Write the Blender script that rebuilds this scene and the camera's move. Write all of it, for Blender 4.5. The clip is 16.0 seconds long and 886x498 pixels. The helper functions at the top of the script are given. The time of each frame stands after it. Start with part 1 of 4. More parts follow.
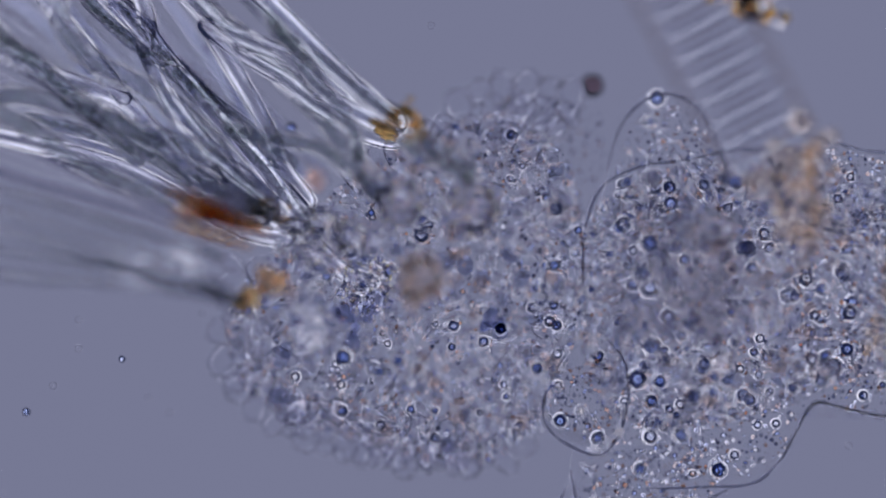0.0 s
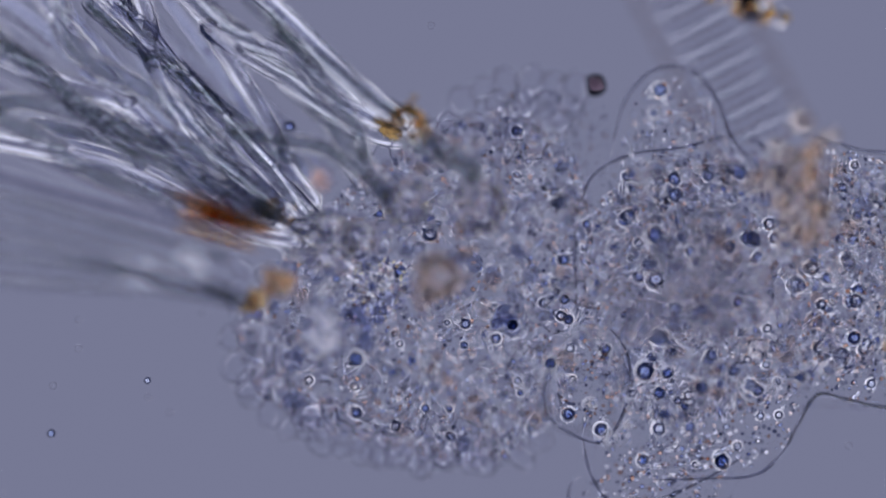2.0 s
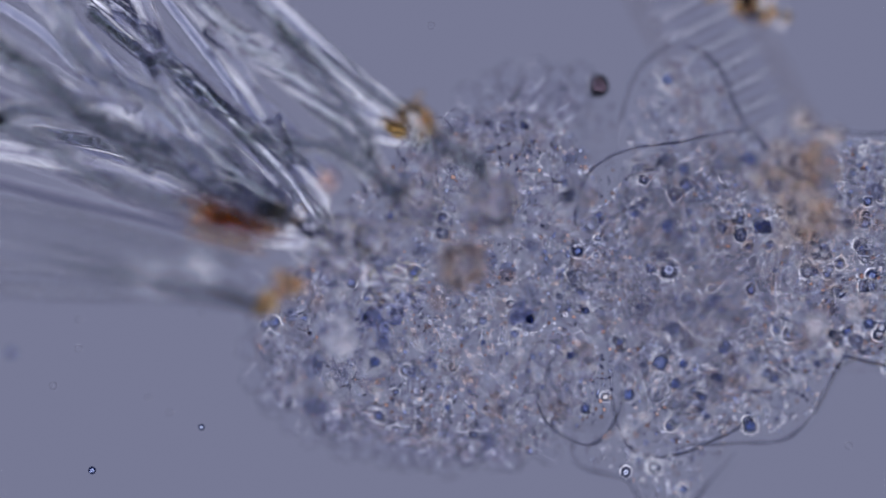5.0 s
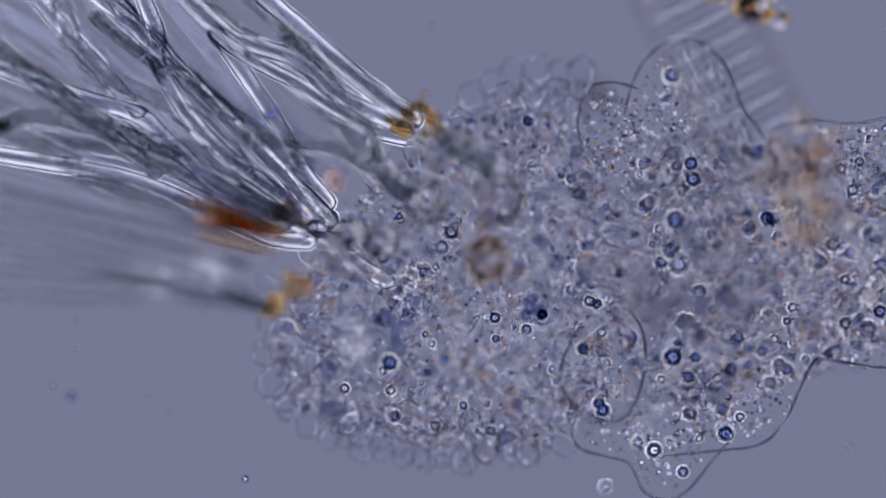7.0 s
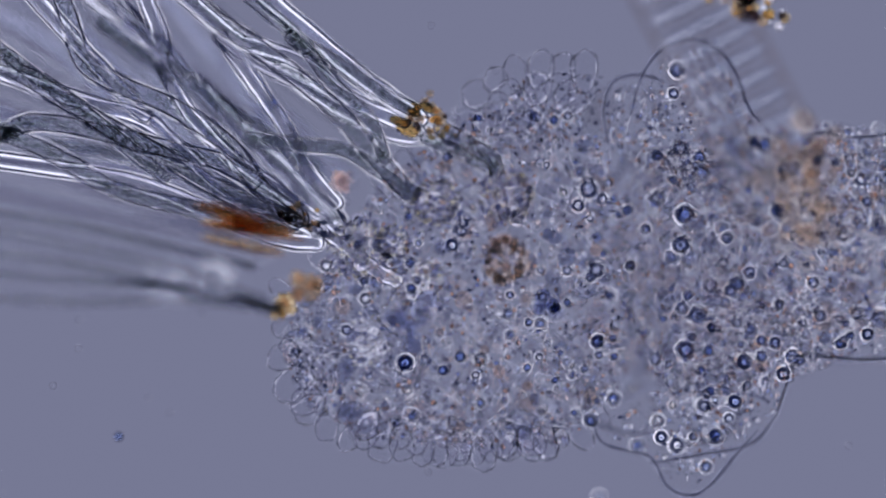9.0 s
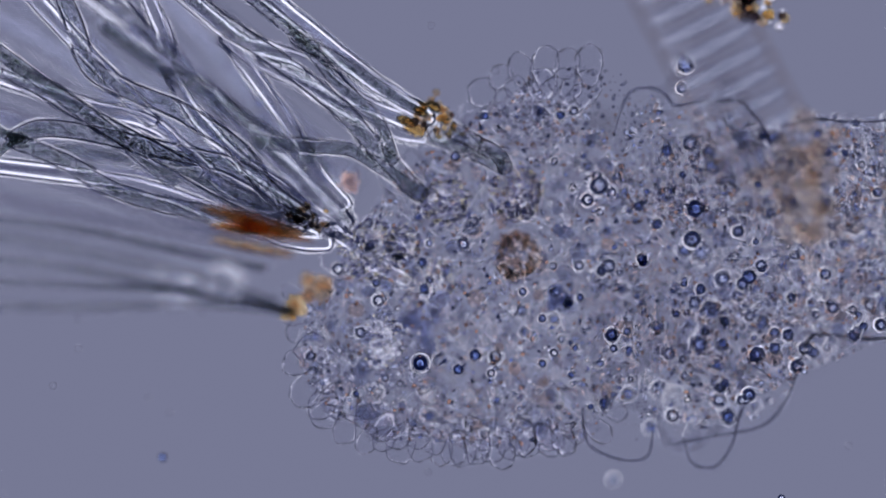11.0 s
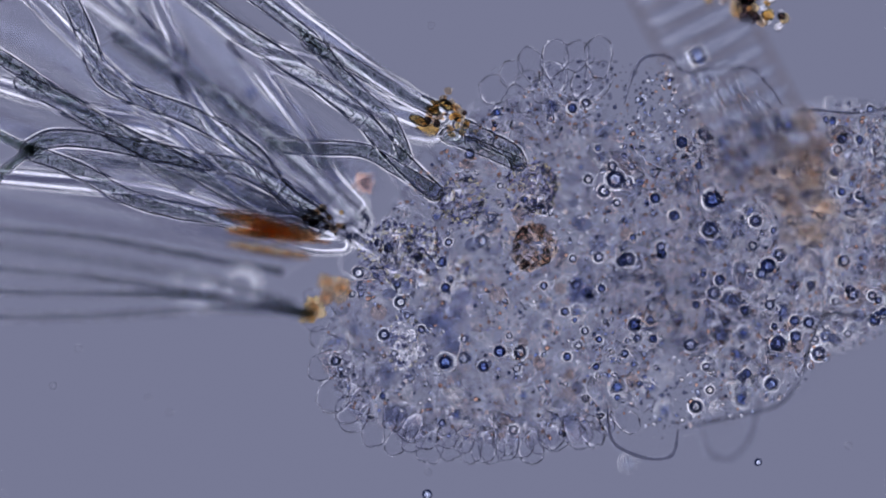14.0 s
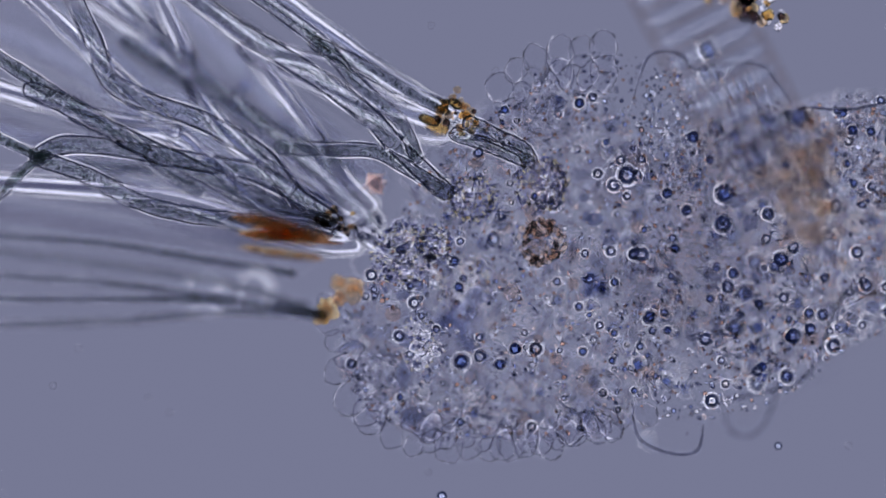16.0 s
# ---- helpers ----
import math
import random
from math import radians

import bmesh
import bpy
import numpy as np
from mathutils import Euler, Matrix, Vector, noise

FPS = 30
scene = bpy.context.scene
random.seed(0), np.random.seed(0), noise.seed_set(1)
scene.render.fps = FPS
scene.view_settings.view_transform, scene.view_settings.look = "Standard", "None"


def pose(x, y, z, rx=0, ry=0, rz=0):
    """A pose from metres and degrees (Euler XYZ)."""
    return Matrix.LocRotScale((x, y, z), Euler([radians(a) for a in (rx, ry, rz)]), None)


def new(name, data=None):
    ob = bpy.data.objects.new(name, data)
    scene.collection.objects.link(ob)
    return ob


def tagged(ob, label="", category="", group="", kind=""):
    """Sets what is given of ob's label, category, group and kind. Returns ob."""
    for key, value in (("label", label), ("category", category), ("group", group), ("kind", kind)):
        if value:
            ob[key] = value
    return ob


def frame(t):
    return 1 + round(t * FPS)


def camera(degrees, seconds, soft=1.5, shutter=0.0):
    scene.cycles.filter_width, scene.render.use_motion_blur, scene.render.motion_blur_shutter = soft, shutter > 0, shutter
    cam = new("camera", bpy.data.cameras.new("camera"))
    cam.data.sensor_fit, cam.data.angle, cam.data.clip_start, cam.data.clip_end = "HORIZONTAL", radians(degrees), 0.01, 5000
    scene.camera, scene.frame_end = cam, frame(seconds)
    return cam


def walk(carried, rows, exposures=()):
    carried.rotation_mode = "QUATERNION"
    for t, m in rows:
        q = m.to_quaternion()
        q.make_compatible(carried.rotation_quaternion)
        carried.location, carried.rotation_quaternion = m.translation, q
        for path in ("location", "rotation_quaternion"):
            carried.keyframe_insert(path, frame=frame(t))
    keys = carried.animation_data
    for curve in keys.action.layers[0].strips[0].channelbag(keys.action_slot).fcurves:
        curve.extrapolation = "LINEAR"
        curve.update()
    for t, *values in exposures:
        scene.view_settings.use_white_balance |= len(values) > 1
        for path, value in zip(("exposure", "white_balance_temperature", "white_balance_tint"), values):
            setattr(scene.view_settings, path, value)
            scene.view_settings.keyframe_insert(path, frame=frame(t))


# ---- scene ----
# A microscope's view of a crawling amoeba: one millimetre of the plan below stands for about a tenth of a micrometre.
FIELD = 20.0          # distance from the lens to the plane in focus
DEPTH = 0.62          # thickness of the preparation
cam = camera(2 * math.degrees(math.atan(0.784 / FIELD)), 16.0, soft=1.9)
cam.data.dof.use_dof = True
cam.data.dof.focus_distance = FIELD
cam.data.dof.aperture_fstop = cam.data.lens / 1000 / 3.0
cam.data.dof.aperture_blades = 0

# the height of the plane in focus, as the focusing wheel turns
FOCUS = [(0, -0.07), (1.0, -0.075), (2.0, -0.082), (2.6, -0.09), (3.0, -0.105), (3.5, -0.14), (4.2, -0.175), (4.8, -0.165), (5.6, -0.1),
         (6.3, -0.06), (7.0, -0.05), (7.5, -0.02), (8.2, 0.02), (9.2, 0.035), (11.3, 0.05), (12.5, 0.065), (14.0, 0.085), (16.0, 0.1)]
walk(cam, [(t, pose(0, 0, z * DEPTH + FIELD)) for t, z in FOCUS])

scene.cycles.max_bounces = 48
scene.cycles.transmission_bounces = 48
scene.cycles.transparent_max_bounces = 48
world = bpy.data.worlds.new("stray_light")
world.use_nodes = True
world.node_tree.nodes["Background"].inputs[0].default_value = (0.018, 0.025, 0.065, 1)
world.node_tree.nodes["Background"].inputs[1].default_value = 1.0
scene.world = world


# ---- tools ----
def at(u, v, z=0.0):
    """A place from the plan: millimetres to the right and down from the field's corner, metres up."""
    return Vector(((u - 784) / 1000, (441 - v) / 1000, z * DEPTH))


def mesh_of(name, bm, material, smooth=True):
    me = bpy.data.meshes.new(name)
    bmesh.ops.recalc_face_normals(bm, faces=bm.faces)
    if smooth:
        for f in bm.faces:
            f.smooth = True
    bm.to_mesh(me)
    bm.free()
    me.materials.append(material)
    return me


def part(name, bm, material, parent=None, label="", kind=""):
    me = bm if isinstance(bm, bpy.types.Mesh) else mesh_of(name, bm, material)
    ob = new(name, me)
    ob.parent = parent
    return tagged(ob, label, kind=kind)


def thing(name, place, label, category, group=""):
    ob = new(name)
    ob.location = place
    return tagged(ob, label, category, group)


def nodes_of(name):
    m = bpy.data.materials.new(name)
    m.use_nodes = True
    t = m.node_tree
    t.nodes.clear()
    return m, t, t.nodes.new("ShaderNodeOutputMaterial")


def link(t, a, out, b, into):
    t.links.new(a.outputs[out], b.inputs[into])


def clear(name, ior, tint=(1, 1, 1), grain=0.0, size=60.0, spots=0.0, spot_tint=(0.6, 0.6, 0.7), spot_size=20.0, rough=0.0):
    """Living, see-through matter: it bends the light; grain is its fine relief, spots its stains."""
    m, t, out = nodes_of(name)
    b = t.nodes.new("ShaderNodeBsdfRefraction")
    b.inputs["IOR"].default_value = ior
    b.inputs["Roughness"].default_value = rough
    b.inputs["Color"].default_value = (*tint, 1)
    co = t.nodes.new("ShaderNodeTexCoord")
    if grain:
        n = t.nodes.new("ShaderNodeTexNoise")
        n.inputs["Scale"].default_value = size
        n.inputs["Detail"].default_value = 3
        bump = t.nodes.new("ShaderNodeBump")
        bump.inputs["Strength"].default_value = grain
        bump.inputs["Distance"].default_value = 0.02
        link(t, co, "Object", n, "Vector")
        link(t, n, "Fac", bump, "Height")
        link(t, bump, "Normal", b, "Normal")
    if spots:
        n = t.nodes.new("ShaderNodeTexNoise")
        n.inputs["Scale"].default_value = spot_size
        n.inputs["Detail"].default_value = 4
        ramp = t.nodes.new("ShaderNodeValToRGB")
        ramp.color_ramp.elements[0].position = 0.5 - 0.12
        ramp.color_ramp.elements[0].color = (*tint, 1)
        ramp.color_ramp.elements[1].position = 0.5 + 0.2
        ramp.color_ramp.elements[1].color = (*[a + (c - a) * spots for a, c in zip(tint, spot_tint)], 1)
        link(t, co, "Object", n, "Vector")
        link(t, n, "Fac", ramp, "Fac")
        link(t, ramp, "Color", b, "Color")
    link(t, b, "BSDF", out, "Surface")
    return m


def plasm(name, ior, size, depth, patch, tones):
    """Granular living plasm: fine uneven relief at two scales and soft stains."""
    m, t, out = nodes_of(name)
    b = t.nodes.new("ShaderNodeBsdfRefraction")
    b.inputs["IOR"].default_value = ior
    b.inputs["Roughness"].default_value = 0
    co = t.nodes.new("ShaderNodeTexCoord")
    grain = t.nodes.new("ShaderNodeTexVoronoi")
    grain.inputs["Scale"].default_value = size
    grain.feature = "SMOOTH_F1"
    soft = t.nodes.new("ShaderNodeTexNoise")
    soft.inputs["Scale"].default_value = size * 0.55
    soft.inputs["Detail"].default_value = 3
    both = t.nodes.new("ShaderNodeMath")
    both.operation = "MULTIPLY_ADD"
    both.inputs[1].default_value = 1.6
    link(t, co, "Object", grain, "Vector")
    link(t, co, "Object", soft, "Vector")
    link(t, soft, "Fac", both, 0)
    link(t, grain, "Distance", both, 2)
    bump = t.nodes.new("ShaderNodeBump")
    bump.inputs["Strength"].default_value = 1
    bump.inputs["Distance"].default_value = depth
    link(t, both, "Value", bump, "Height")
    link(t, bump, "Normal", b, "Normal")
    stain = t.nodes.new("ShaderNodeTexNoise")
    stain.inputs["Scale"].default_value = patch
    stain.inputs["Detail"].default_value = 5
    stain.inputs["Roughness"].default_value = 0.6
    ramp = t.nodes.new("ShaderNodeValToRGB")
    e = ramp.color_ramp.elements
    while len(e) < len(tones):
        e.new(0.5)
    for k, (p, c) in enumerate(tones):
        e[k].position = p
        e[k].color = (*c, 1)
    link(t, co, "Object", stain, "Vector")
    link(t, stain, "Fac", ramp, "Fac")
    link(t, ramp, "Color", b, "Color")
    link(t, b, "BSDF", out, "Surface")
    return m


def glow(name, colour, strength):
    m, t, out = nodes_of(name)
    e = t.nodes.new("ShaderNodeEmission")
    e.inputs["Color"].default_value = (*colour, 1)
    e.inputs["Strength"].default_value = strength
    link(t, e, "Emission", out, "Surface")
    return m


def smooth_line(points, steps, closed=False):
    """A smooth line through the given points."""
    pts = [Vector(p) for p in points]
    n = len(pts)
    out = []
    for i in range(n if closed else n - 1):
        if closed:
            a, b, c, d = pts[i - 1], pts[i], pts[(i + 1) % n], pts[(i + 2) % n]
        else:
            a, b, c, d = pts[max(i - 1, 0)], pts[i], pts[i + 1], pts[min(i + 2, n - 1)]
        for k in range(steps):
            s = k / steps
            out.append(0.5 * (2 * b + (c - a) * s + (2 * a - 5 * b + 4 * c - d) * s ** 2 + (3 * b - a - 3 * c + d) * s ** 3))
    if not closed:
        out.append(pts[-1])
    return out


def tube(points, radius, steps=8, sides=14, rough=0.0, tip=True, seed=0):
    """A rounded, slightly uneven rod along a smooth line; radius may be a function of 0..1."""
    line = smooth_line(points, steps)
    bm = bmesh.new()
    rings = []
    side = Vector((0, 0, 1))
    n = len(line)
    for i, p in enumerate(line):
        d = (line[min(i + 1, n - 1)] - line[max(i - 1, 0)]).normalized()
        a = d.cross(side).normalized()
        b = a.cross(d).normalized()
        s = i / (n - 1)
        r = radius(s) if callable(radius) else radius
        r *= 1 + rough * noise.noise(Vector((s * 14 + seed * 7.3, seed, 0)))
        rings.append((p, a, b, d, r))
    if tip:
        p, a, b, d, r = rings[0]
        caps = [(p - d * r * math.sin(q), a, b, d, r * math.cos(q)) for q in (1.4, 1.0, 0.5)]
        p, a, b, d, r = rings[-1]
        ends = [(p + d * r * math.sin(q), a, b, d, r * math.cos(q)) for q in (0.5, 1.0, 1.4)]
        rings = caps + rings + ends
    loops = []
    for p, a, b, d, r in rings:
        loops.append([bm.verts.new(p + a * r * math.cos(k * math.tau / sides) + b * r * math.sin(k * math.tau / sides)) for k in range(sides)])
    for u, v in zip(loops, loops[1:]):
        for k in range(sides):
            bm.faces.new((u[k], u[(k + 1) % sides], v[(k + 1) % sides], v[k]))
    bm.faces.new(loops[0])
    bm.faces.new(loops[-1][::-1])
    return bm


def pipe(points, radius, wall, material, **more):
    """A hollow rod: an outer skin and an inner one that faces the axis."""
    out = tube(points, radius, **more)
    bmesh.ops.recalc_face_normals(out, faces=out.faces)
    core = tube(points, radius * wall, **more)
    bmesh.ops.recalc_face_normals(core, faces=core.faces)
    bmesh.ops.reverse_faces(core, faces=core.faces)
    me = bpy.data.meshes.new("wall")
    core.to_mesh(me)
    core.free()
    out.from_mesh(me)
    for f in out.faces:
        f.smooth = True
    out.to_mesh(me)
    out.free()
    me.materials.append(material)
    return me


def lobe(outline, z, up, down, steps=8, rings=18, wrinkle=0.0, scale=9.0, centre=None, sharp=6.0):
    """A soft body with a smooth outline in plan, swelling up and down from the height z. Where a corner of the
    outline has a third number of 0, the body thins out gently; elsewhere it has a full round rim."""
    soft = smooth_line([Vector((p[2] if len(p) > 2 else 1, 0, 0)) for p in outline], steps, closed=True)
    line = smooth_line([at(p[0], p[1]) for p in outline], steps, closed=True)
    z, up, down = z * DEPTH, up * DEPTH, down * DEPTH
    mid = at(*centre) if centre else sum(line, Vector()) / len(line)
    bm = bmesh.new()
    loops = []
    spans = [math.cos(k / rings * math.pi / 2) for k in range(rings)]
    for sign, tall in ((1, up), (-1, down)):
        for k, s in enumerate(spans):
            if sign < 0 and k == 0:
                continue
            loop = []
            for p, w in zip(line, soft):
                w = min(1, max(0, w.x))
                h = tall * (w * (1 - s ** sharp) ** 0.5 + (1 - w) * (1 - s * s) ** 2)
                q = mid + (p - mid) * s
                w = wrinkle * noise.noise(Vector((q.x * scale, q.y * scale, sign * 3.1))) * min(1, 3 * (1 - s) + 0.3)
                loop.append(bm.verts.new(Vector((q.x, q.y, z + sign * (h + w * (k > 0))))))
            loops.append((sign, loop))
    tops = [l for s, l in loops if s > 0]
    bots = [tops[0]] + [l for s, l in loops if s < 0]
    n = len(line)
    for stack, tall, sign in ((tops, up, 1), (bots, down, -1)):
        for a, b in zip(stack, stack[1:]):
            for k in range(n):
                bm.faces.new((a[k], a[(k + 1) % n], b[(k + 1) % n], b[k]))
        c = bm.verts.new(Vector((mid.x, mid.y, z + sign * tall)))
        for k in range(n):
            bm.faces.new((stack[-1][k], stack[-1][(k + 1) % n], c))
    return bm


def ball(radius, detail=3, squash=(1, 1, 1), bumps=0.0, seed=0.0, place=(0, 0, 0)):
    bm = bmesh.new()
    bmesh.ops.create_icosphere(bm, subdivisions=detail, radius=1)
    for v in bm.verts:
        r = radius * (1 + bumps * noise.noise(v.co * 1.7 + Vector((seed, seed * 2.1, 0))))
        v.co = Vector([a * r * b + c for a, b, c in zip(v.co, squash, place)])
    return bm


def bits(places, sizes, detail=1, squash=0.25, seed=1):
    """Many small round grains as one mesh."""
    proto = bmesh.new()
    bmesh.ops.create_icosphere(proto, subdivisions=detail, radius=1)
    base = np.array([v.co[:] for v in proto.verts])
    faces = np.array([[v.index for v in f.verts] for f in proto.faces])
    proto.free()
    r = np.random.RandomState(seed)
    n = len(places)
    size = np.array(sizes)[:, None] * r.uniform(1 - squash, 1 + squash, (n, 3))
    verts = base[None] * size[:, None] + np.array([p[:] for p in places])[:, None]
    polys = faces[None] + (np.arange(n) * len(base))[:, None, None]
    me = bpy.data.meshes.new("grains")
    me.from_pydata(verts.reshape(-1, 3).tolist(), [], polys.reshape(-1, 3).tolist())
    me.polygons.foreach_set("use_smooth", [True] * len(me.polygons))
    return me


def inside(ring, u, v):
    hit = False
    for (a, b, *_), (c, d, *_) in zip(ring, ring[1:] + ring[:1]):
        if (b > v) != (d > v) and u < a + (c - a) * (v - b) / (d - b):
            hit = not hit
    return hit


def focus_at(t):
    return float(np.interp(t, [a for a, b in FOCUS], [b for a, b in FOCUS]))


def ride(pivot, rows):
    """How a piece of the cell travels: seconds, millimetres right and down, degrees of turn about a pivot."""
    def go(t):
        du, dv, turn = [float(np.interp(t, [r[0] for r in rows], [r[k] for r in rows])) for k in (1, 2, 3)]
        return Matrix.Translation(at(pivot[0] + du, pivot[1] + dv)) @ pose(0, 0, 0, 0, 0, turn) @ Matrix.Translation(-at(*pivot))
    go.times = [r[0] for r in rows]
    return go


TAIL_RIDE = ride((700, 500), [(0, 0, 0, 0), (2, 18, 0, 2), (4.2, 38, 0, 4.2), (6.4, 58, 0, 6.6), (8, 75, -2, 8.5), (11.4, 112, -5, 12), (13.5, 138, -8, 14), (16, 167, -12, 16.5)])
BODY_RIDE = ride((1250, 480), [(0, 0, 0, 0), (2, 10, -16, 1), (4.2, 24, -31, 2), (6.4, 43, -44, 3.8), (8, 58, -55, 5), (11.4, 92, -76, 7), (13.5, 114, -90, 8.2), (16, 142, -106, 9.5)])
STRAND_RIDE = ride((600, 330), [(0, 0, 0, 0), (2, 9, 0, 1), (4.2, 19, 0, 2.2), (6.4, 31, 0, 3.3), (8, 40, 0, 4.1), (11.4, 64, 0, 5.9), (13.5, 82, 0, 7.1), (16, 106, 0, 8.5)])


def then(go, t, u, v, z=None):
    """A place that lies at (u, v) at t seconds, carried back to the start; with no height it lies in focus then."""
    return go(t).inverted() @ at(u, v, focus_at(t) if z is None else z)


# ---- materials ----
def varied(m, low, high):
    """Tint each piece a little differently."""
    t = m.node_tree
    b = next(n for n in t.nodes if n.type == "BSDF_REFRACTION")
    info = t.nodes.new("ShaderNodeObjectInfo")
    mix = t.nodes.new("ShaderNodeMix")
    mix.data_type = "RGBA"
    mix.inputs["A"].default_value = (*low, 1)
    mix.inputs["B"].default_value = (*high, 1)
    link(t, info, "Random", mix, "Factor")
    t.links.new(mix.outputs["Result"], b.inputs["Color"])
    return m


def islands(m, colours):
    """Tint each grain of a joined mesh from a row of colours."""
    t = m.node_tree
    b = next(n for n in t.nodes if n.type == "BSDF_REFRACTION")
    geo = t.nodes.new("ShaderNodeNewGeometry")
    ramp = t.nodes.new("ShaderNodeValToRGB")
    ramp.color_ramp.interpolation = "CONSTANT"
    e = ramp.color_ramp.elements
    while len(e) < len(colours):
        e.new(0.5)
    for k, (p, c) in enumerate(colours):
        e[k].position = p
        e[k].color = (*c, 1)
    link(t, geo, "Random Per Island", ramp, "Fac")
    link(t, ramp, "Color", b, "Color")
    return m


SLIDE = clear("slide_glass", 1.02, (0.99, 0.99, 0.99))
MEMBRANE = clear("cell_membrane", 1.005, (0.997, 0.997, 0.998))
CYTOPLASM = clear("cytoplasm", 1.004, (0.997, 0.996, 0.996), grain=0.1, size=30, spots=0.3, spot_tint=(0.9, 0.9, 0.94), spot_size=14)
TONES = [(0.3, (0.958, 0.962, 0.976)), (0.4, (0.99, 0.99, 0.992)), (0.5, (1, 1, 1)), (0.62, (0.998, 0.992, 0.987)), (0.72, (0.965, 0.955, 0.97))]
PLASM = plasm("endoplasm", 1.003, 80, 0.0012, 22, TONES)
THIN_PLASM = plasm("thin_endoplasm", 1.003, 85, 0.001, 24, TONES)
PAPILLA = clear("papilla_membrane", 1.018, (0.97, 0.97, 0.98))
RIM = clear("painted_outline", 1.06, (0.58, 0.59, 0.65))
CONTOUR = clear("painted_papilla_contour", 1.03, (0.79, 0.795, 0.83))
DROPLET = varied(clear("fat_droplet", 1.3), (0.48, 0.57, 0.82), (1.0, 1.0, 1.0))
BEAD = varied(clear("small_fat_bead", 1.27), (0.85, 0.88, 0.95), (1.0, 0.98, 0.95))
HALO = clear("halo_skin", 1.03, (1, 1, 1))
GRANULE = islands(clear("granule", 1.004), [(0, (0.88, 0.885, 0.9)), (0.3, (0.79, 0.8, 0.84)), (0.5, (0.65, 0.67, 0.75)), (0.64, (0.91, 0.79, 0.71)), (0.79, (0.96, 0.96, 0.96)), (0.89, (0.47, 0.5, 0.61))])
DOT = islands(clear("glassy_dot", 1.25), [(0, (0.9, 0.93, 1.0)), (0.4, (1, 1, 1)), (0.7, (0.75, 0.8, 0.95)), (0.85, (1.0, 0.85, 0.76))])
SPECKLE = islands(clear("bright_granule", 1.09), [(0, (0.98, 0.98, 0.99)), (0.5, (0.95, 0.96, 1.0)), (0.8, (1.0, 0.95, 0.92))])
GLOBULE = islands(clear("globule", 1.006), [(0, (0.94, 0.945, 0.965)), (0.35, (0.87, 0.88, 0.92)), (0.55, (0.95, 0.89, 0.85)), (0.78, (0.79, 0.81, 0.88))])
VACUOLE = clear("pale_vacuole", 1.1, (1, 0.985, 0.98))
VESICLE = clear("vesicle", 1.055, (0.985, 0.985, 0.99))
CRUMB = islands(clear("crumb", 1.06), [(0, (0.9, 0.9, 0.94)), (0.35, (0.55, 0.57, 0.72)), (0.7, (0.97, 0.95, 0.85))])
NUCLEUS = islands(clear("nucleus_grain", 1.09), [(0, (0.94, 0.895, 0.86)), (0.35, (0.985, 0.96, 0.935)), (0.65, (0.86, 0.82, 0.81)), (0.85, (0.96, 0.9, 0.84))])
STRAND = clear("filament_wall", 1.09, (0.92, 0.922, 0.94))
HUSK = clear("hollow_filament_wall", 1.1, (0.975, 0.975, 0.985))
GAP_SHADE = clear("gap_shade_rod", 1.14, (0.8, 0.82, 0.89))
DUSKY = clear("dusky_filament_wall", 1.02, (0.87, 0.87, 0.9))
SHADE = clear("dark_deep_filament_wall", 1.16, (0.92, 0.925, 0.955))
PALE = clear("pale_deep_filament_wall", 1.09, (0.93, 0.932, 0.95))
EDGE_HALO = clear("filament_halo_skin", 1.032, (1, 1, 1))
CORE = islands(clear("filament_core", 1.01), [(0, (0.93, 0.95, 0.94)), (0.3, (0.82, 0.85, 0.84)), (0.6, (0.98, 0.99, 0.97)), (0.76, (0.6, 0.63, 0.66))])
CONTENTS = plasm("filament_contents", 1.015, 190, 0.003, 55, [(0.3, (0.965, 0.98, 0.975)), (0.45, (0.995, 1, 0.995)), (0.55, (1, 1, 1)), (0.7, (0.975, 0.98, 0.98))])
RUST = clear("rust_brown_slime", 1.02, (0.975, 0.92, 0.82), grain=0.6, size=70, spots=0.9, spot_tint=(0.87, 0.71, 0.52), spot_size=45)
OCHRE = clear("ochre_slime", 1.06, (0.97, 0.9, 0.72), grain=0.5, size=60, spots=0.8, spot_tint=(0.78, 0.6, 0.36), spot_size=35)
HAZE = islands(clear("brown_inclusion", 1.012), [(0, (0.985, 0.96, 0.93)), (0.5, (0.992, 0.978, 0.96)), (0.8, (0.975, 0.935, 0.89))])
BROWN = clear("dark_brown_slime", 1.03, (0.92, 0.81, 0.69), grain=0.5, size=70, spots=0.8, spot_tint=(0.8, 0.63, 0.48), spot_size=40)
PINK = clear("pink_scrap", 1.03, (0.97, 0.9, 0.87), grain=0.4, size=50, spots=0.6, spot_tint=(0.85, 0.74, 0.7), spot_size=40)
SHELL = clear("golden_shell", 1.3, (0.84, 0.72, 0.48), grain=0.2, size=80)
DARK = clear("dark_inclusion", 1.2, (0.4, 0.34, 0.38))
SEGMENT = clear("segment_wall", 1.006, (0.96, 0.972, 0.995))
SEPTUM = clear("septum", 1.003, (0.87, 0.82, 0.79))
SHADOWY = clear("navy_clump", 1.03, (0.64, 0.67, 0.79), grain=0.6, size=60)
DIFFUSER = glow("lamp_diffuser", (0.184, 0.194, 0.301), 1.0)
BRIGHT = glow("edge_light_ring", (1.3, 1.31, 1.62), 1.0)


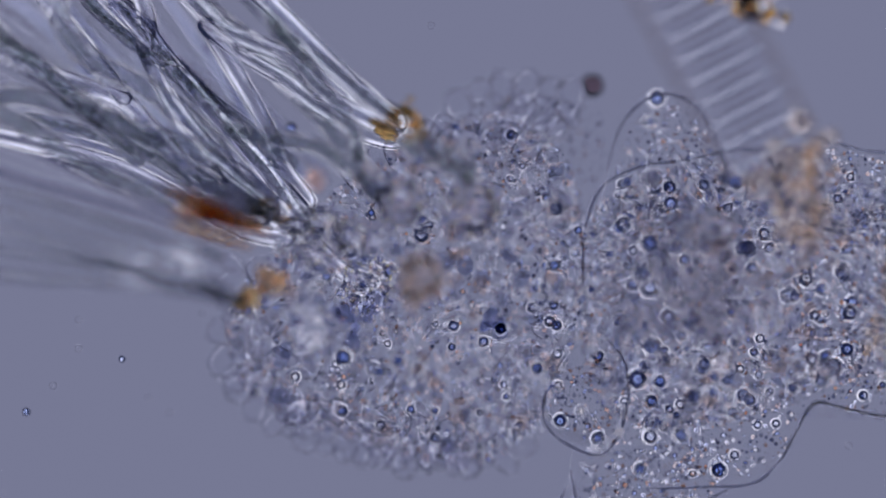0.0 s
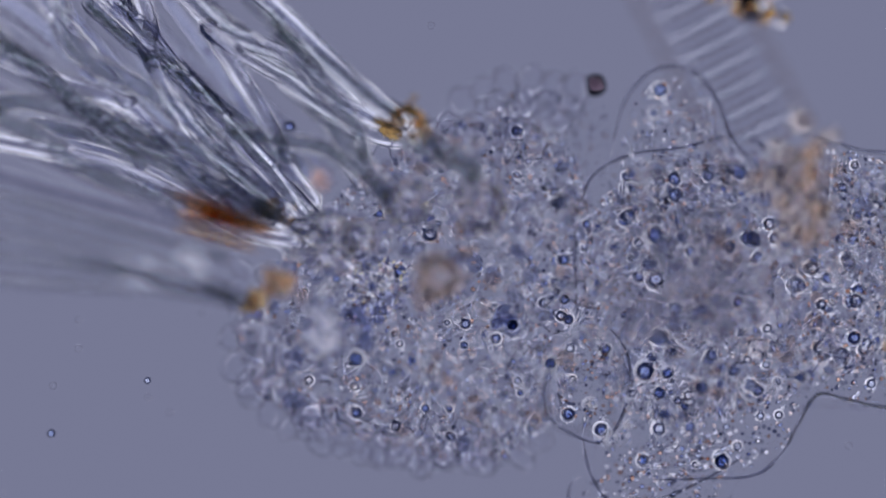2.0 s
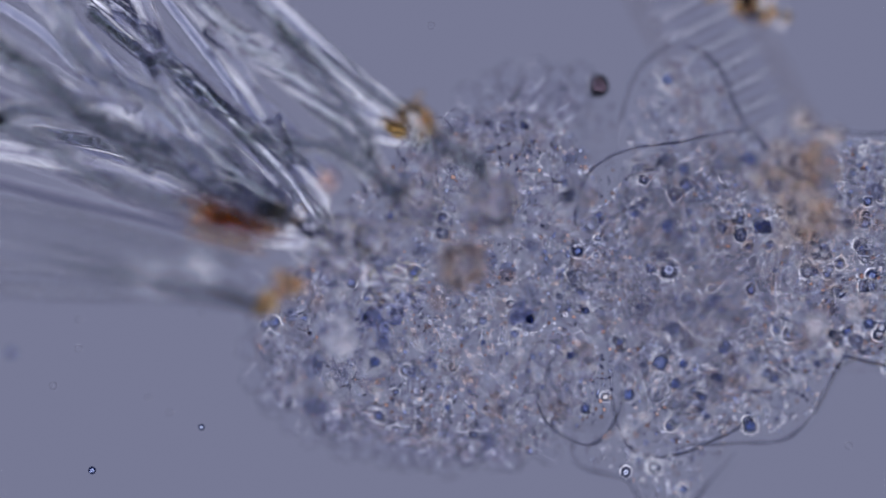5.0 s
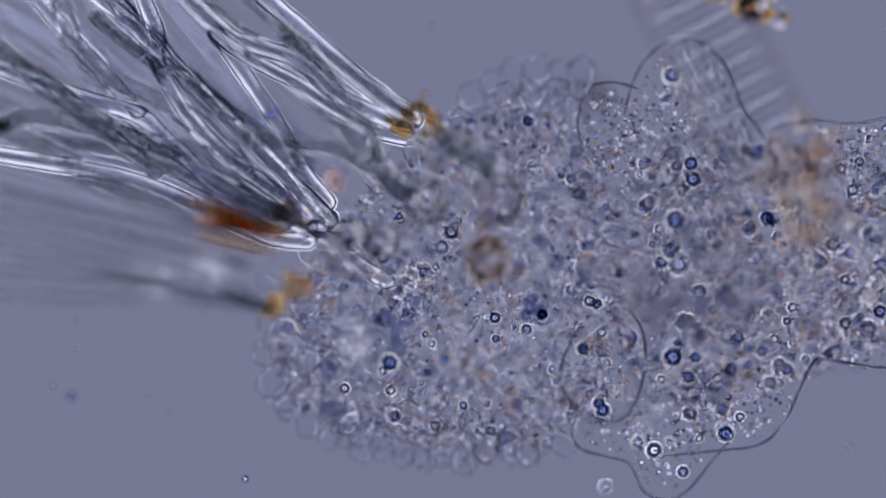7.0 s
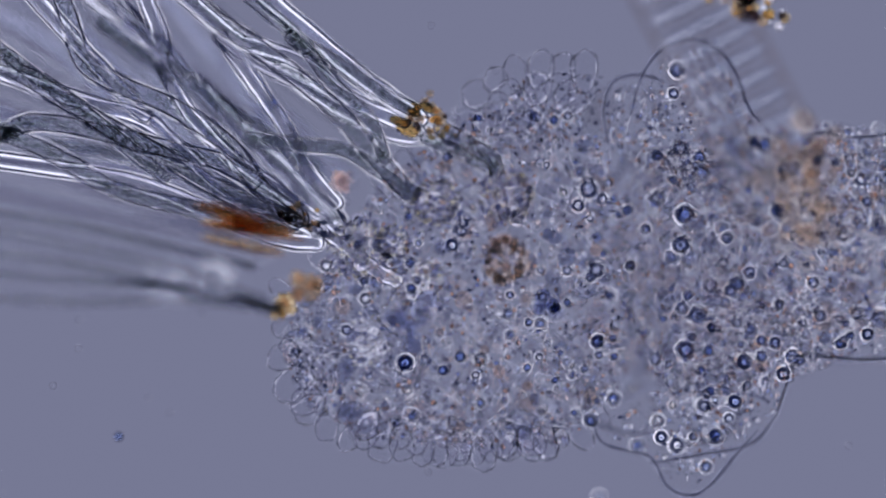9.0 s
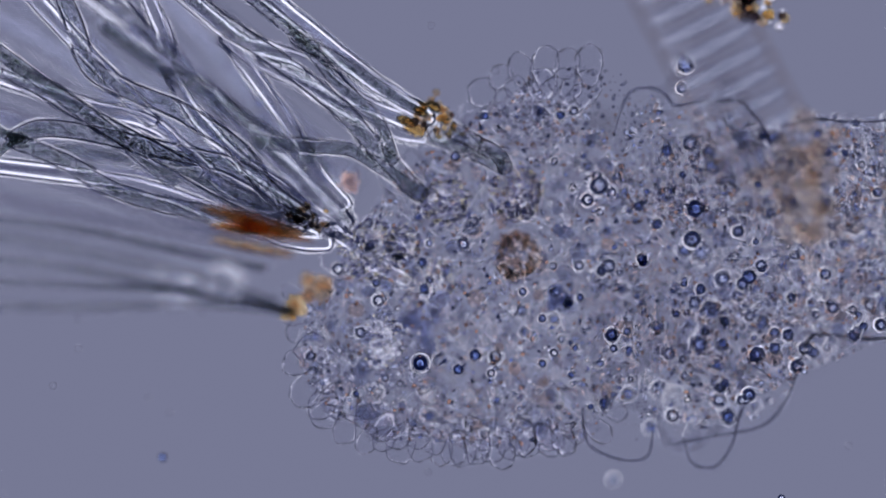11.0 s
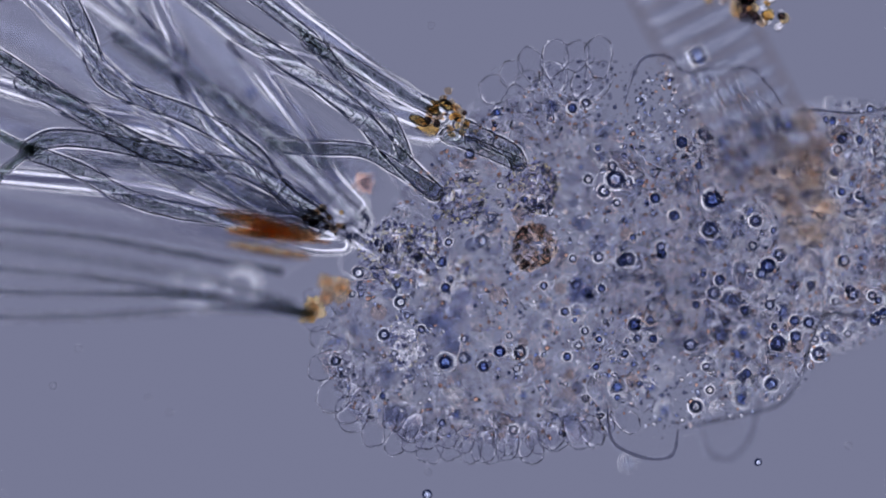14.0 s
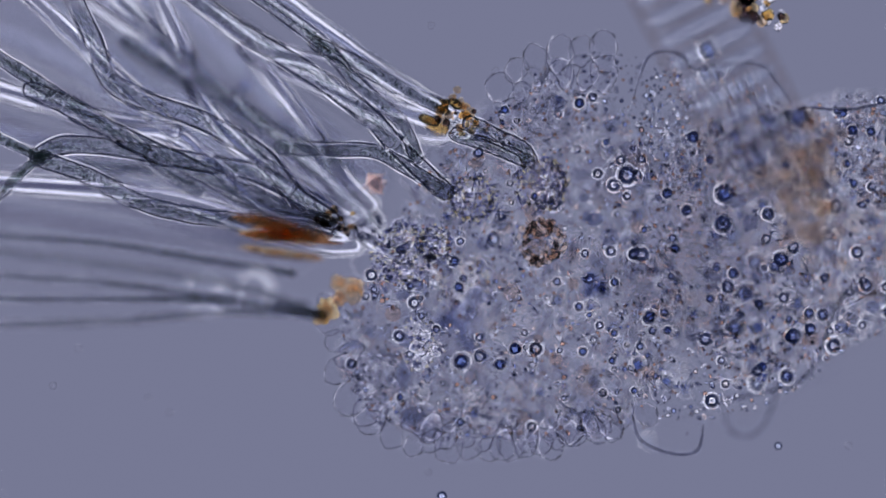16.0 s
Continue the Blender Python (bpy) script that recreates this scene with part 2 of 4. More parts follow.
# ---- the microscope's lamp and the slide ----
def disc(r0, r1, z, sides=96):
    bm = bmesh.new()
    if r0 <= 0:
        bmesh.ops.create_circle(bm, cap_ends=True, segments=sides, radius=r1, matrix=Matrix.Translation((0, 0, z)))
        return bm
    a = [bm.verts.new((r0 * math.cos(k * math.tau / sides), r0 * math.sin(k * math.tau / sides), z)) for k in range(sides)]
    b = [bm.verts.new((r1 * math.cos(k * math.tau / sides), r1 * math.sin(k * math.tau / sides), z)) for k in range(sides)]
    for k in range(sides):
        bm.faces.new((a[k], b[k], b[(k + 1) % sides], a[(k + 1) % sides]))
    return bm


lamp = thing("microscope_lamp", (0, 0, -40), "round frosted blue-grey microscope lamp glowing below the slide", "lamp")
part("diffuser", disc(0, 5.6, 0), DIFFUSER, lamp, "frosted blue-grey glass disc")
# added glow outside the view: bent rays reach it and edges turn white
part("added_edge_light", disc(5.6, 10.2, 0), BRIGHT, lamp, "added glowing ring out of view that brightens refracted edges")

bm = bmesh.new()
bmesh.ops.create_cube(bm, size=1, matrix=Matrix.Translation((0, 0, -0.62)) @ Matrix.Diagonal((6, 3.2, 0.12, 1)))
tagged(part("glass_slide", mesh_of("glass_slide", bm, SLIDE, smooth=False), SLIDE), "clear thin glass microscope slide under the water drop", "slide", kind="structure")

# ---- the amoeba: front body, hind end, pseudopods ----
RNG = random.Random(11)
amoeba = thing("amoeba", (0, 0, 0), "translucent grey-blue amoeba full of dark-ringed droplets", "amoeba")
BODY_EDGE = [(1015, 560, 0), (1030, 400, 0), (1110, 310, 0), (1250, 290, 0), (1420, 290, 0), (1600, 345, 0), (1900, 420, 0), (1900, 660, 0), (1650, 700, 0),
             (1470, 680, 0), (1390, 720, 0), (1270, 755, 0), (1120, 755, 0), (1050, 690, 0)]
TAIL_EDGE = [(400, 600, 0), (430, 500, 0), (530, 400, 0), (620, 310, 0), (760, 240, 0), (900, 190, 0), (1000, 270, 0), (1040, 400, 0), (1030, 560, 0),
             (970, 760, 0), (850, 820, 0), (680, 800, 0), (520, 750, 0), (430, 690, 0)]
body = part("body", lobe(BODY_EDGE, 0, 0.26, 0.24, wrinkle=0.006, scale=12, centre=(1300, 560)), CYTOPLASM, amoeba, "clear granular front of the cell")
tail = part("tail", lobe(TAIL_EDGE, 0, 0.27, 0.27, wrinkle=0.008, scale=14, centre=(720, 520)), CYTOPLASM, amoeba, "wrinkled knobbly hind end of the cell")


# the heights at which most grains have settled
PLANES = (-0.175, -0.165, -0.085, -0.07, -0.05, 0.035, 0.06, 0.085, 0.1)


def fill(edge, n, low, high, size, margin=0):
    """Places strewn inside an outline between two heights, with sizes."""
    us, vs = [p[0] for p in edge], [p[1] for p in edge]
    places, sizes = [], []
    planes = [z for z in PLANES if low <= z <= high] or [low, high]
    while len(places) < n:
        u, v = RNG.uniform(min(us), min(max(us), 1700)), RNG.uniform(min(vs), max(vs))
        if inside(edge, u, v):
            z = RNG.uniform(low, high) if RNG.random() < 0.25 else RNG.choice(planes) + RNG.uniform(-0.006, 0.006)
            places.append(at(u, v, z))
            sizes.append(size())
    return places, sizes


def grains(name, parent, edge, n, low, high, size, material, detail, seed, label):
    me = bits(*fill(edge, n, low, high, size), detail=detail, seed=seed)
    me.materials.append(material)
    return part(name, me, material, parent, label, kind="stuff")


FINE = lambda: RNG.choice((0.0015, 0.002, 0.002, 0.003, 0.003, 0.004))
CREST = [(640, 300), (760, 235), (900, 170), (990, 165), (1075, 210), (1060, 330), (900, 300)]
def shrunk(edge, k, mid):
    return [(mid[0] + (p[0] - mid[0]) * k, mid[1] + (p[1] - mid[1]) * k, 0) for p in edge]


# three sheets of granular endoplasm, one above the other
for z, k in ((0.085, 0.9), (-0.065, 0.93), (-0.15, 0.88)):
    part("endoplasm", lobe(shrunk(BODY_EDGE, k, (1300, 560)), z, 0.03, 0.03, wrinkle=0.004, sharp=2.5), THIN_PLASM if z > 0 else PLASM, body, "grainy grey-blue endoplasm")
    part("endoplasm", lobe(shrunk(TAIL_EDGE, k, (720, 520)), z, 0.03, 0.03, wrinkle=0.004, sharp=2.5), THIN_PLASM if z > 0 else PLASM, tail, "grainy grey-blue endoplasm")

# the grains lie mostly in three layers: under the upper skin, in the middle, above the lower skin
for k, (low, high, more) in enumerate(((0.03, 0.12, 1.3), (-0.095, -0.045, 1.0), (-0.185, -0.16, 0.7))):
    grains("dot_filling", body, BODY_EDGE, (380, 380, 1000)[k], low, high, lambda: RNG.choice((0.0018, 0.0022, 0.0026, 0.003, 0.0036, 0.0044)), DOT, 2, 61 + k, "small dark-ringed glassy dots")
    grains("dot_filling", tail, TAIL_EDGE, (560, 330, 700)[k], low, high, lambda: RNG.choice((0.0018, 0.0022, 0.0026, 0.003, 0.0036, 0.0046)), DOT, 2, 71 + k, "small dark-ringed glassy dots")
    grains("grain_filling", body, BODY_EDGE, int(1700 * more), low, high, FINE, GRANULE, 1, 1 + k, "fine pale and dark grains")
    grains("grain_filling", tail, TAIL_EDGE, int(1500 * more), low, high, FINE, GRANULE, 1, 5 + k, "fine pale and dark grains")
    grains("speckle", body, BODY_EDGE, (280, 320, 1000)[k], low, high, lambda: RNG.uniform(0.0025, 0.005), SPECKLE, 1, 13 + k, "fine glassy dots")
    grains("speckle", tail, TAIL_EDGE, (260, 300, 700)[k], low, high, lambda: RNG.uniform(0.0025, 0.005), SPECKLE, 1, 18 + k, "fine glassy dots")
grains("grain_filling", tail, CREST, 420, 0.03, 0.14, FINE, GRANULE, 1, 12, "fine pale and dark grains")
grains("globule_filling", body, BODY_EDGE, 130, -0.2, 0.2, lambda: RNG.uniform(0.006, 0.017), GLOBULE, 2, 3, "soft bluish and brownish globules")
grains("globule_filling", tail, TAIL_EDGE, 130, -0.2, 0.2, lambda: RNG.uniform(0.006, 0.017), GLOBULE, 2, 4, "soft bluish and brownish globules")

# pseudopods: clear lobes with a rounded rim outward, thinning out under the body; rows are seconds, right, down, up and degrees of turn
PODS = [
    ("pseudopod", [(1018, 560), (1012, 450), (1018, 370), (1045, 305), (1110, 268), (1200, 255), (1290, 236), (1345, 252), (1360, 300), (1340, 420, 0), (1250, 560, 0), (1090, 600, 0)],
     -0.145, 0.10, [(0, 20, 28), (1.5, 8, 10), (3.5, 0, 0), (4.2, 0, 0), (6.3, 5, -10, -0.12), (7, 5, -10, -0.14), (9, 40, 10, -0.18), (16, 120, -20, -0.12)], "upper clear rim of the cell front"),
    ("pseudopod", [(1095, 310, 0), (1104, 205), (1124, 135), (1160, 88), (1205, 70), (1255, 86), (1290, 130), (1312, 190), (1350, 238), (1345, 350, 0), (1200, 380, 0)],
     0.0, 0.08, [(0, -30, 98), (1.0, -26, 75), (2, -20, 48), (4, -12, 22), (6.3, -2, 3), (7, 0, 0), (8, 6, -2), (9.2, 14, 0), (11.3, 40, 60, -0.3), (16, 70, 100, -0.3)], "blunt clear lobe full of grains with two droplets"),
    ("pseudopod", [(1030, 270), (1022, 205), (1040, 158), (1085, 146), (1130, 158), (1150, 230, 0), (1120, 330, 0), (1060, 330, 0)],
     -0.05, 0.07, [(0, 150, 260, 0.3), (4.2, 120, 220, 0.3), (6.3, 0, 5), (7, 0, 0), (8, 25, 0), (9.2, 50, -15), (11.3, 80, 60, -0.3), (16, 130, 60, -0.3)], "small corner lobe full of grains"),
    ("pseudopod", [(1320, 290, 0), (1380, 245), (1450, 245), (1530, 268), (1650, 275), (1800, 290), (1800, 460, 0), (1600, 480, 0), (1400, 420, 0)],
     -0.03, 0.12, [(0, 0, 0), (2, 0, 0), (4.2, 5, -12, 0, 3), (7, 0, -55, 0, 13), (9, 15, -30, 0.04, 12), (11.3, 10, -60, 0.07, 12), (12.5, 5, -70, 0.08, 12), (16, 0, -82, 0.1, 16)], "smooth upper rim of the cell full of grains"),
    ("pseudopod", [(1150, 865), (1240, 862), (1330, 856), (1380, 815), (1405, 770), (1440, 715), (1490, 722), (1570, 738), (1700, 740), (1700, 560, 0), (1420, 540, 0), (1180, 660, 0)],
     -0.07, 0.11, [(0, 0, 0), (1.5, 0, -10), (2.5, 15, -25), (3.5, 40, -60), (4.2, 60, -80), (7, 5, -75, 0, 4), (9, -20, -80, 0.03, 8), (11.3, 5, -120, 0.03, 9), (12.5, 10, -135, 0.03, 10), (16, 60, -190, 0.03, 10)], "lower rim of the cell front full of grains"),
    ("pseudopod", [(1060, 740), (1072, 800), (1100, 845), (1140, 858), (1190, 850), (1260, 820), (1340, 775), (1330, 650, 0), (1200, 600, 0), (1090, 640, 0)],
     -0.125, 0.08, [(0, -50, 90), (1.5, -40, 60), (2.5, -15, 15), (3.5, 0, 0), (4.2, 5, -8), (6.3, 40, -130, -0.2), (7, 40, -150, -0.2), (9, 40, -180, -0.2), (16, 100, -260, -0.12)], "blunt lower lobe full of grains"),
    ("pseudopod", [(1012, 770), (1030, 795), (1075, 808), (1112, 820), (1140, 870), (1180, 885), (1215, 868), (1260, 815), (1300, 770), (1330, 660, 0), (1200, 620, 0), (1060, 720, 0), (1020, 742)],
     -0.02, 0.07, [(0, -20, 120), (4.2, 0, 60), (6.3, -2, 0), (7, 0, 0), (8, 20, 0), (9, 42, -8), (11.3, 40, -110, -0.2), (12.5, 40, -190, -0.3), (16, 60, -280, -0.3)], "pointed lower lobe full of grains"),
    ("pseudopod", [(1080, 770), (1100, 795), (1150, 812), (1190, 805), (1200, 760), (1215, 735, 0), (1200, 640, 0), (1110, 640, 0), (1075, 720)],
     0.07, 0.06, [(0, -120, -40, 0.18), (8, -60, -70, 0.18), (9.2, -40, -40, 0.12), (11.3, -45, 5), (12.5, -25, 8), (14, 0, 0), (16, 45, -8)], "thin rounded clear lobe"),
    ("pseudopod", [(1270, 700, 0), (1245, 760), (1260, 805), (1300, 812), (1330, 775), (1345, 720), (1360, 690), (1330, 600, 0), (1260, 620, 0)],
     0.01, 0.06, [(0, -110, -60, 0.22), (8, -40, -80, 0.22), (9.2, -30, -20, 0.15), (11.3, -35, 15, -0.06), (12.5, -20, 15, -0.09), (14, 0, 0, -0.12), (16, 35, -40, -0.12)], "small blurred clear lobe"),
    ("pseudopod", [(1105, 180), (1130, 108), (1165, 94), (1195, 104), (1215, 125), (1260, 118), (1330, 120), (1385, 185), (1430, 260, 0), (1380, 360, 0), (1150, 370, 0), (1080, 280, 0)],
     0.08, 0.06, [(0, -40, 260, 0.17), (8, -30, 220, 0.17), (9.2, -25, 165, 0.14), (11.3, -20, 50), (12.5, -18, 20), (14, 0, 4), (16, 15, -3)], "clear folded lobe full of grains beside the papillae"),
    ("pseudopod", [(1085, 700, 0), (1095, 755), (1140, 772), (1200, 768), (1270, 768, 0.6), (1330, 750, 0.2), (1400, 712, 0), (1470, 672, 0), (1440, 560, 0), (1250, 520, 0), (1100, 600, 0)],
     0.075, 0.05, [(0, 0, -170, 0.17), (8, 0, -150, 0.17), (9.2, -5, -70, 0.13), (11.3, -10, -15), (12.5, -8, 0), (14, 0, 0), (16, 25, -15)], "broad lower margin full of grains"),
]
moving = []
for name, edge, z, tall, rows, label in PODS:
    rich = any(w in label for w in ("folded", "blunt clear", "corner", "upper rim of the cell full"))
    fullness = 0.009 if rich else 0.0012 if "thin" in label or "small blurred" in label else 0.004 if "full" in label else 0.004
    ob = part(name, lobe(edge, z, tall, tall), MEMBRANE, amoeba, label)
    firm = [k for k, p in enumerate(edge) if len(p) < 3 or p[2] > 0.5]
    start = next((k for k in firm if (k - 1) % len(edge) not in firm), firm[0])
    ring = [edge[(start + k) % len(edge)] for k in range(len(edge)) if (start + k) % len(edge) in firm]
    # the dark line that light leaves at the edge, put in as a tinted tube
    if "margin" not in label:
        part("rim", tube([at(p[0], p[1], z) for p in ring], lambda s: 0.0034 * min(1, 0.3 + 6 * s, 0.3 + 6 * (1 - s)), rough=0.5, sides=10, seed=z), RIM, ob, "dark optical outline of the cell drawn as a thin tube")
    mid = [sum(p[k] for p in edge) / len(edge) for k in (0, 1)]
    core = [(mid[0] + (p[0] - mid[0]) * 0.86, mid[1] + (p[1] - mid[1]) * 0.86) for p in edge]
    if "full" in label:
        part("endoplasm", lobe(shrunk(edge, 0.9, mid), z, 0.02, 0.02, wrinkle=0.004, sharp=2.5), PLASM, ob, "grainy grey-blue endoplasm")
    spread = (max(p[0] for p in core) - min(p[0] for p in core)) * (max(p[1] for p in core) - min(p[1] for p in core))
    grains("grain_filling", ob, core, int(spread * fullness), z - tall * 0.4, z + tall * 0.4, FINE, GRANULE, 1, len(moving) + 30, "fine pale and dark grains")
    if "full" in label:
        grains("dot_filling", ob, core, int(spread * (0.003 if rich else 0.0013)), z - 0.03, z + 0.03, lambda: RNG.choice((0.0018, 0.0022, 0.0026, 0.003, 0.0036, 0.0046)), DOT, 2, len(moving) + 80, "small dark-ringed glassy dots")
        grains("speckle", ob, core, int(spread * (0.0025 if rich else 0.0012)), z - 0.03, z + 0.03, lambda: RNG.uniform(0.0025, 0.005), SPECKLE, 1, len(moving) + 120, "fine glassy dots")
    go = ride(mid, [(t, du, dv, sum(more[1:])) for t, du, dv, *more in rows])
    moving.append((ob, [(t, Matrix.Translation((0, 0, sum(more[:1]) * DEPTH)) @ go(t)) for t, du, dv, *more in rows]))
    if label.startswith("lower rim"):
        lower, LOWER_RIDE = ob, go
    if label.startswith("pointed"):
        pointed, POINTED_RIDE = ob, go

# the oval sac between both ends
sac = part("sac", lobe([(962, 720), (985, 650), (1015, 612), (1070, 600), (1105, 640), (1112, 700), (1095, 770), (1060, 805), (1010, 790), (972, 760)], -0.085, 0.09, 0.09), MEMBRANE, amoeba, "oval sac of grainy plasm with a few droplets")
# the same dark optical outline, a tinted tube round the sac
part("rim", tube([at(u, v, -0.085) for u, v in ((1000, 632), (978, 670), (962, 720), (972, 760), (1010, 790), (1060, 805), (1095, 770), (1112, 700), (1105, 640), (1075, 602))],
                 lambda s: 0.0034 * min(1, 0.3 + 6 * s, 0.3 + 6 * (1 - s)), rough=0.5, sides=10, seed=4), RIM, sac, "dark optical outline of the cell drawn as a thin tube")
SAC_EDGE = [(985, 720), (1000, 660), (1040, 625), (1085, 650), (1092, 710), (1070, 770), (1030, 780), (995, 750)]
part("endoplasm", lobe([(u, v, 0) for u, v in SAC_EDGE], -0.08, 0.02, 0.02, wrinkle=0.004, sharp=2.5), PLASM, sac, "grainy grey-blue endoplasm")
grains("grain_filling", sac, SAC_EDGE, 170, -0.1, -0.06, FINE, GRANULE, 1, 91, "fine pale and dark grains")
grains("dot_filling", sac, SAC_EDGE, 40, -0.09, -0.065, lambda: RNG.uniform(0.002, 0.004), DOT, 2, 92, "small dark-ringed glassy dots")
moving.append((sac, [(0, pose(0, 0, 0)), (1.5, pose(0.003, 0.02, 0)), (4.2, pose(0.01, 0.035, -0.05, 0, 0, -6)), (7, pose(0.03, 0.06, 0.01)), (9, pose(0.04, 0.1, -0.1)), (16, pose(0.13, 0.2, -0.12))]))


# ---- papillae of the hind end ----
def knob(seed):
    bm = ball(1, 3, bumps=0.22, seed=seed)
    for v in bm.verts:
        v.co.x *= 1.08
        v.co.y *= 0.9 + 0.12 * v.co.x
        v.co.z *= 0.9
    # a tinted ring round the knob draws its dark optical contour
    edge = []
    for k in range(24):
        d = Vector((math.cos(k * math.tau / 24), math.sin(k * math.tau / 24), 0))
        p = d * (1 + 0.22 * noise.noise(d * 1.7 + Vector((seed, seed * 2.1, 0))))
        edge.append(Vector((p.x * 1.08, p.y * (0.9 + 0.12 * p.x * 1.08), 0)))
    me = bpy.data.meshes.new("contour_tube")
    contour_tube = tube(edge + edge[:1], 0.06, steps=2, sides=8, rough=0.4, seed=seed, tip=False)
    bmesh.ops.recalc_face_normals(contour_tube, faces=contour_tube.faces)
    contour_tube.to_mesh(me)
    contour_tube.free()
    n = len(bm.faces)
    bm.from_mesh(me)
    bm.faces.ensure_lookup_table()
    for f in bm.faces[n:]:
        f.material_index = 1
    bpy.data.meshes.remove(me)
    return bm


KNOBS = [mesh_of("papilla", knob(s * 3.7), PAPILLA) for s in range(8)]
for me in KNOBS:
    me.materials.append(CONTOUR)


def papilla(p, mid, size):
    ob = part("papilla", RNG.choice(KNOBS), PAPILLA, tail)
    d = p - mid
    ob.location = p - d.normalized() * size * 0.25
    ob.rotation_euler = (RNG.uniform(-0.12, 0.12), RNG.uniform(-0.12, 0.12), math.atan2(d.y, d.x) + RNG.uniform(-0.5, 0.5))
    size *= RNG.uniform(0.95, 1.5)
    ob.scale = (size * RNG.uniform(0.95, 1.25), size * RNG.uniform(0.85, 1.1), size * 0.9)


def row_of_papillae(points, t, z, gap, size, jitter):
    line = smooth_line([then(TAIL_RIDE, t, u, v, z) for u, v in points], 40)
    mid, gone = at(720, 520, z), 0.0
    for a, b in zip(line, line[1:]):
        gone += (b - a).length
        if gone > gap:
            gone -= gap * RNG.uniform(0, 0.25)
            gone -= gap
            q = b + Vector((RNG.uniform(-jitter, jitter), RNG.uniform(-jitter, jitter), RNG.uniform(-jitter, jitter) * 0.8))
            papilla(q, mid, size)


row_of_papillae([(545, 500), (560, 570), (590, 640), (640, 705), (710, 755), (800, 785), (890, 795), (980, 770), (1060, 755)], 14, 0.07, 0.030, 0.018, 0.006)
row_of_papillae([(600, 610), (640, 680), (720, 735), (820, 760), (930, 770), (1030, 745)], 14, 0.02, 0.034, 0.018, 0.012)
row_of_papillae([(850, 190), (880, 145), (930, 112), (1000, 98), (1060, 96), (1110, 112)], 14, 0.08, 0.040, 0.022, 0.004)
row_of_papillae([(870, 222), (915, 168), (990, 140), (1080, 138)], 14, 0.085, 0.034, 0.017, 0.008)
row_of_papillae([(600, 330), (660, 285), (740, 255), (810, 228), (870, 222), (930, 250), (970, 295), (985, 365), (985, 450), (1000, 520), (965, 590), (960, 660)], 0, -0.08, 0.036, 0.021, 0.008)
row_of_papillae([(420, 540), (425, 610), (470, 690), (540, 730), (650, 735), (740, 770), (830, 770), (900, 750), (950, 700)], 0, -0.07, 0.036, 0.019, 0.010)
row_of_papillae([(405, 560), (400, 640), (450, 720), (540, 770), (660, 800), (780, 822), (870, 820), (940, 780)], 0, 0.07, 0.032, 0.020, 0.010)
row_of_papillae([(830, 200), (900, 180), (960, 200), (1000, 270)], 0, 0.03, 0.04, 0.022, 0.008)
row_of_papillae([(500, 460), (510, 560), (560, 650), (640, 660), (740, 690), (850, 690), (940, 680), (980, 600)], 3.8, -0.145, 0.034, 0.019, 0.012)
for v in (240, 285, 330, 375):
    row_of_papillae([(1000 - v, v + 40), (780, v - 10), (960, v + 10)], 3.8, -0.17 + (v < 280) * 0.025, 0.042, 0.018, 0.012)

# ---- droplets ----
def two_skins(r, inner):
    """A droplet in a clear shell added to imitate its bright halo, as one mesh."""
    bm = ball(1, 3)
    halo_shell = bmesh.new()
    bmesh.ops.create_icosphere(halo_shell, subdivisions=3, radius=r)
    me = bpy.data.meshes.new("halo_shell")
    halo_shell.to_mesh(me)
    halo_shell.free()
    n = len(bm.faces)
    bm.from_mesh(me)
    for k, f in enumerate(bm.faces):
        f.material_index = int(k >= n)
    bpy.data.meshes.remove(me)
    out = mesh_of("droplet", bm, inner)
    out.materials.append(HALO)
    return out


DROP, SMALL_DROP = two_skins(1.45, DROPLET), two_skins(1.45, BEAD)


def droplet(parent, go, t, u, v, r, dz=0.0):
    ob = part("droplet", SMALL_DROP if r < 8.5 else DROP, DROPLET, parent)
    ob.location = then(go, t, u, v, focus_at(t) + dz)
    ob.scale = [r / 1000] * 3
    return ob


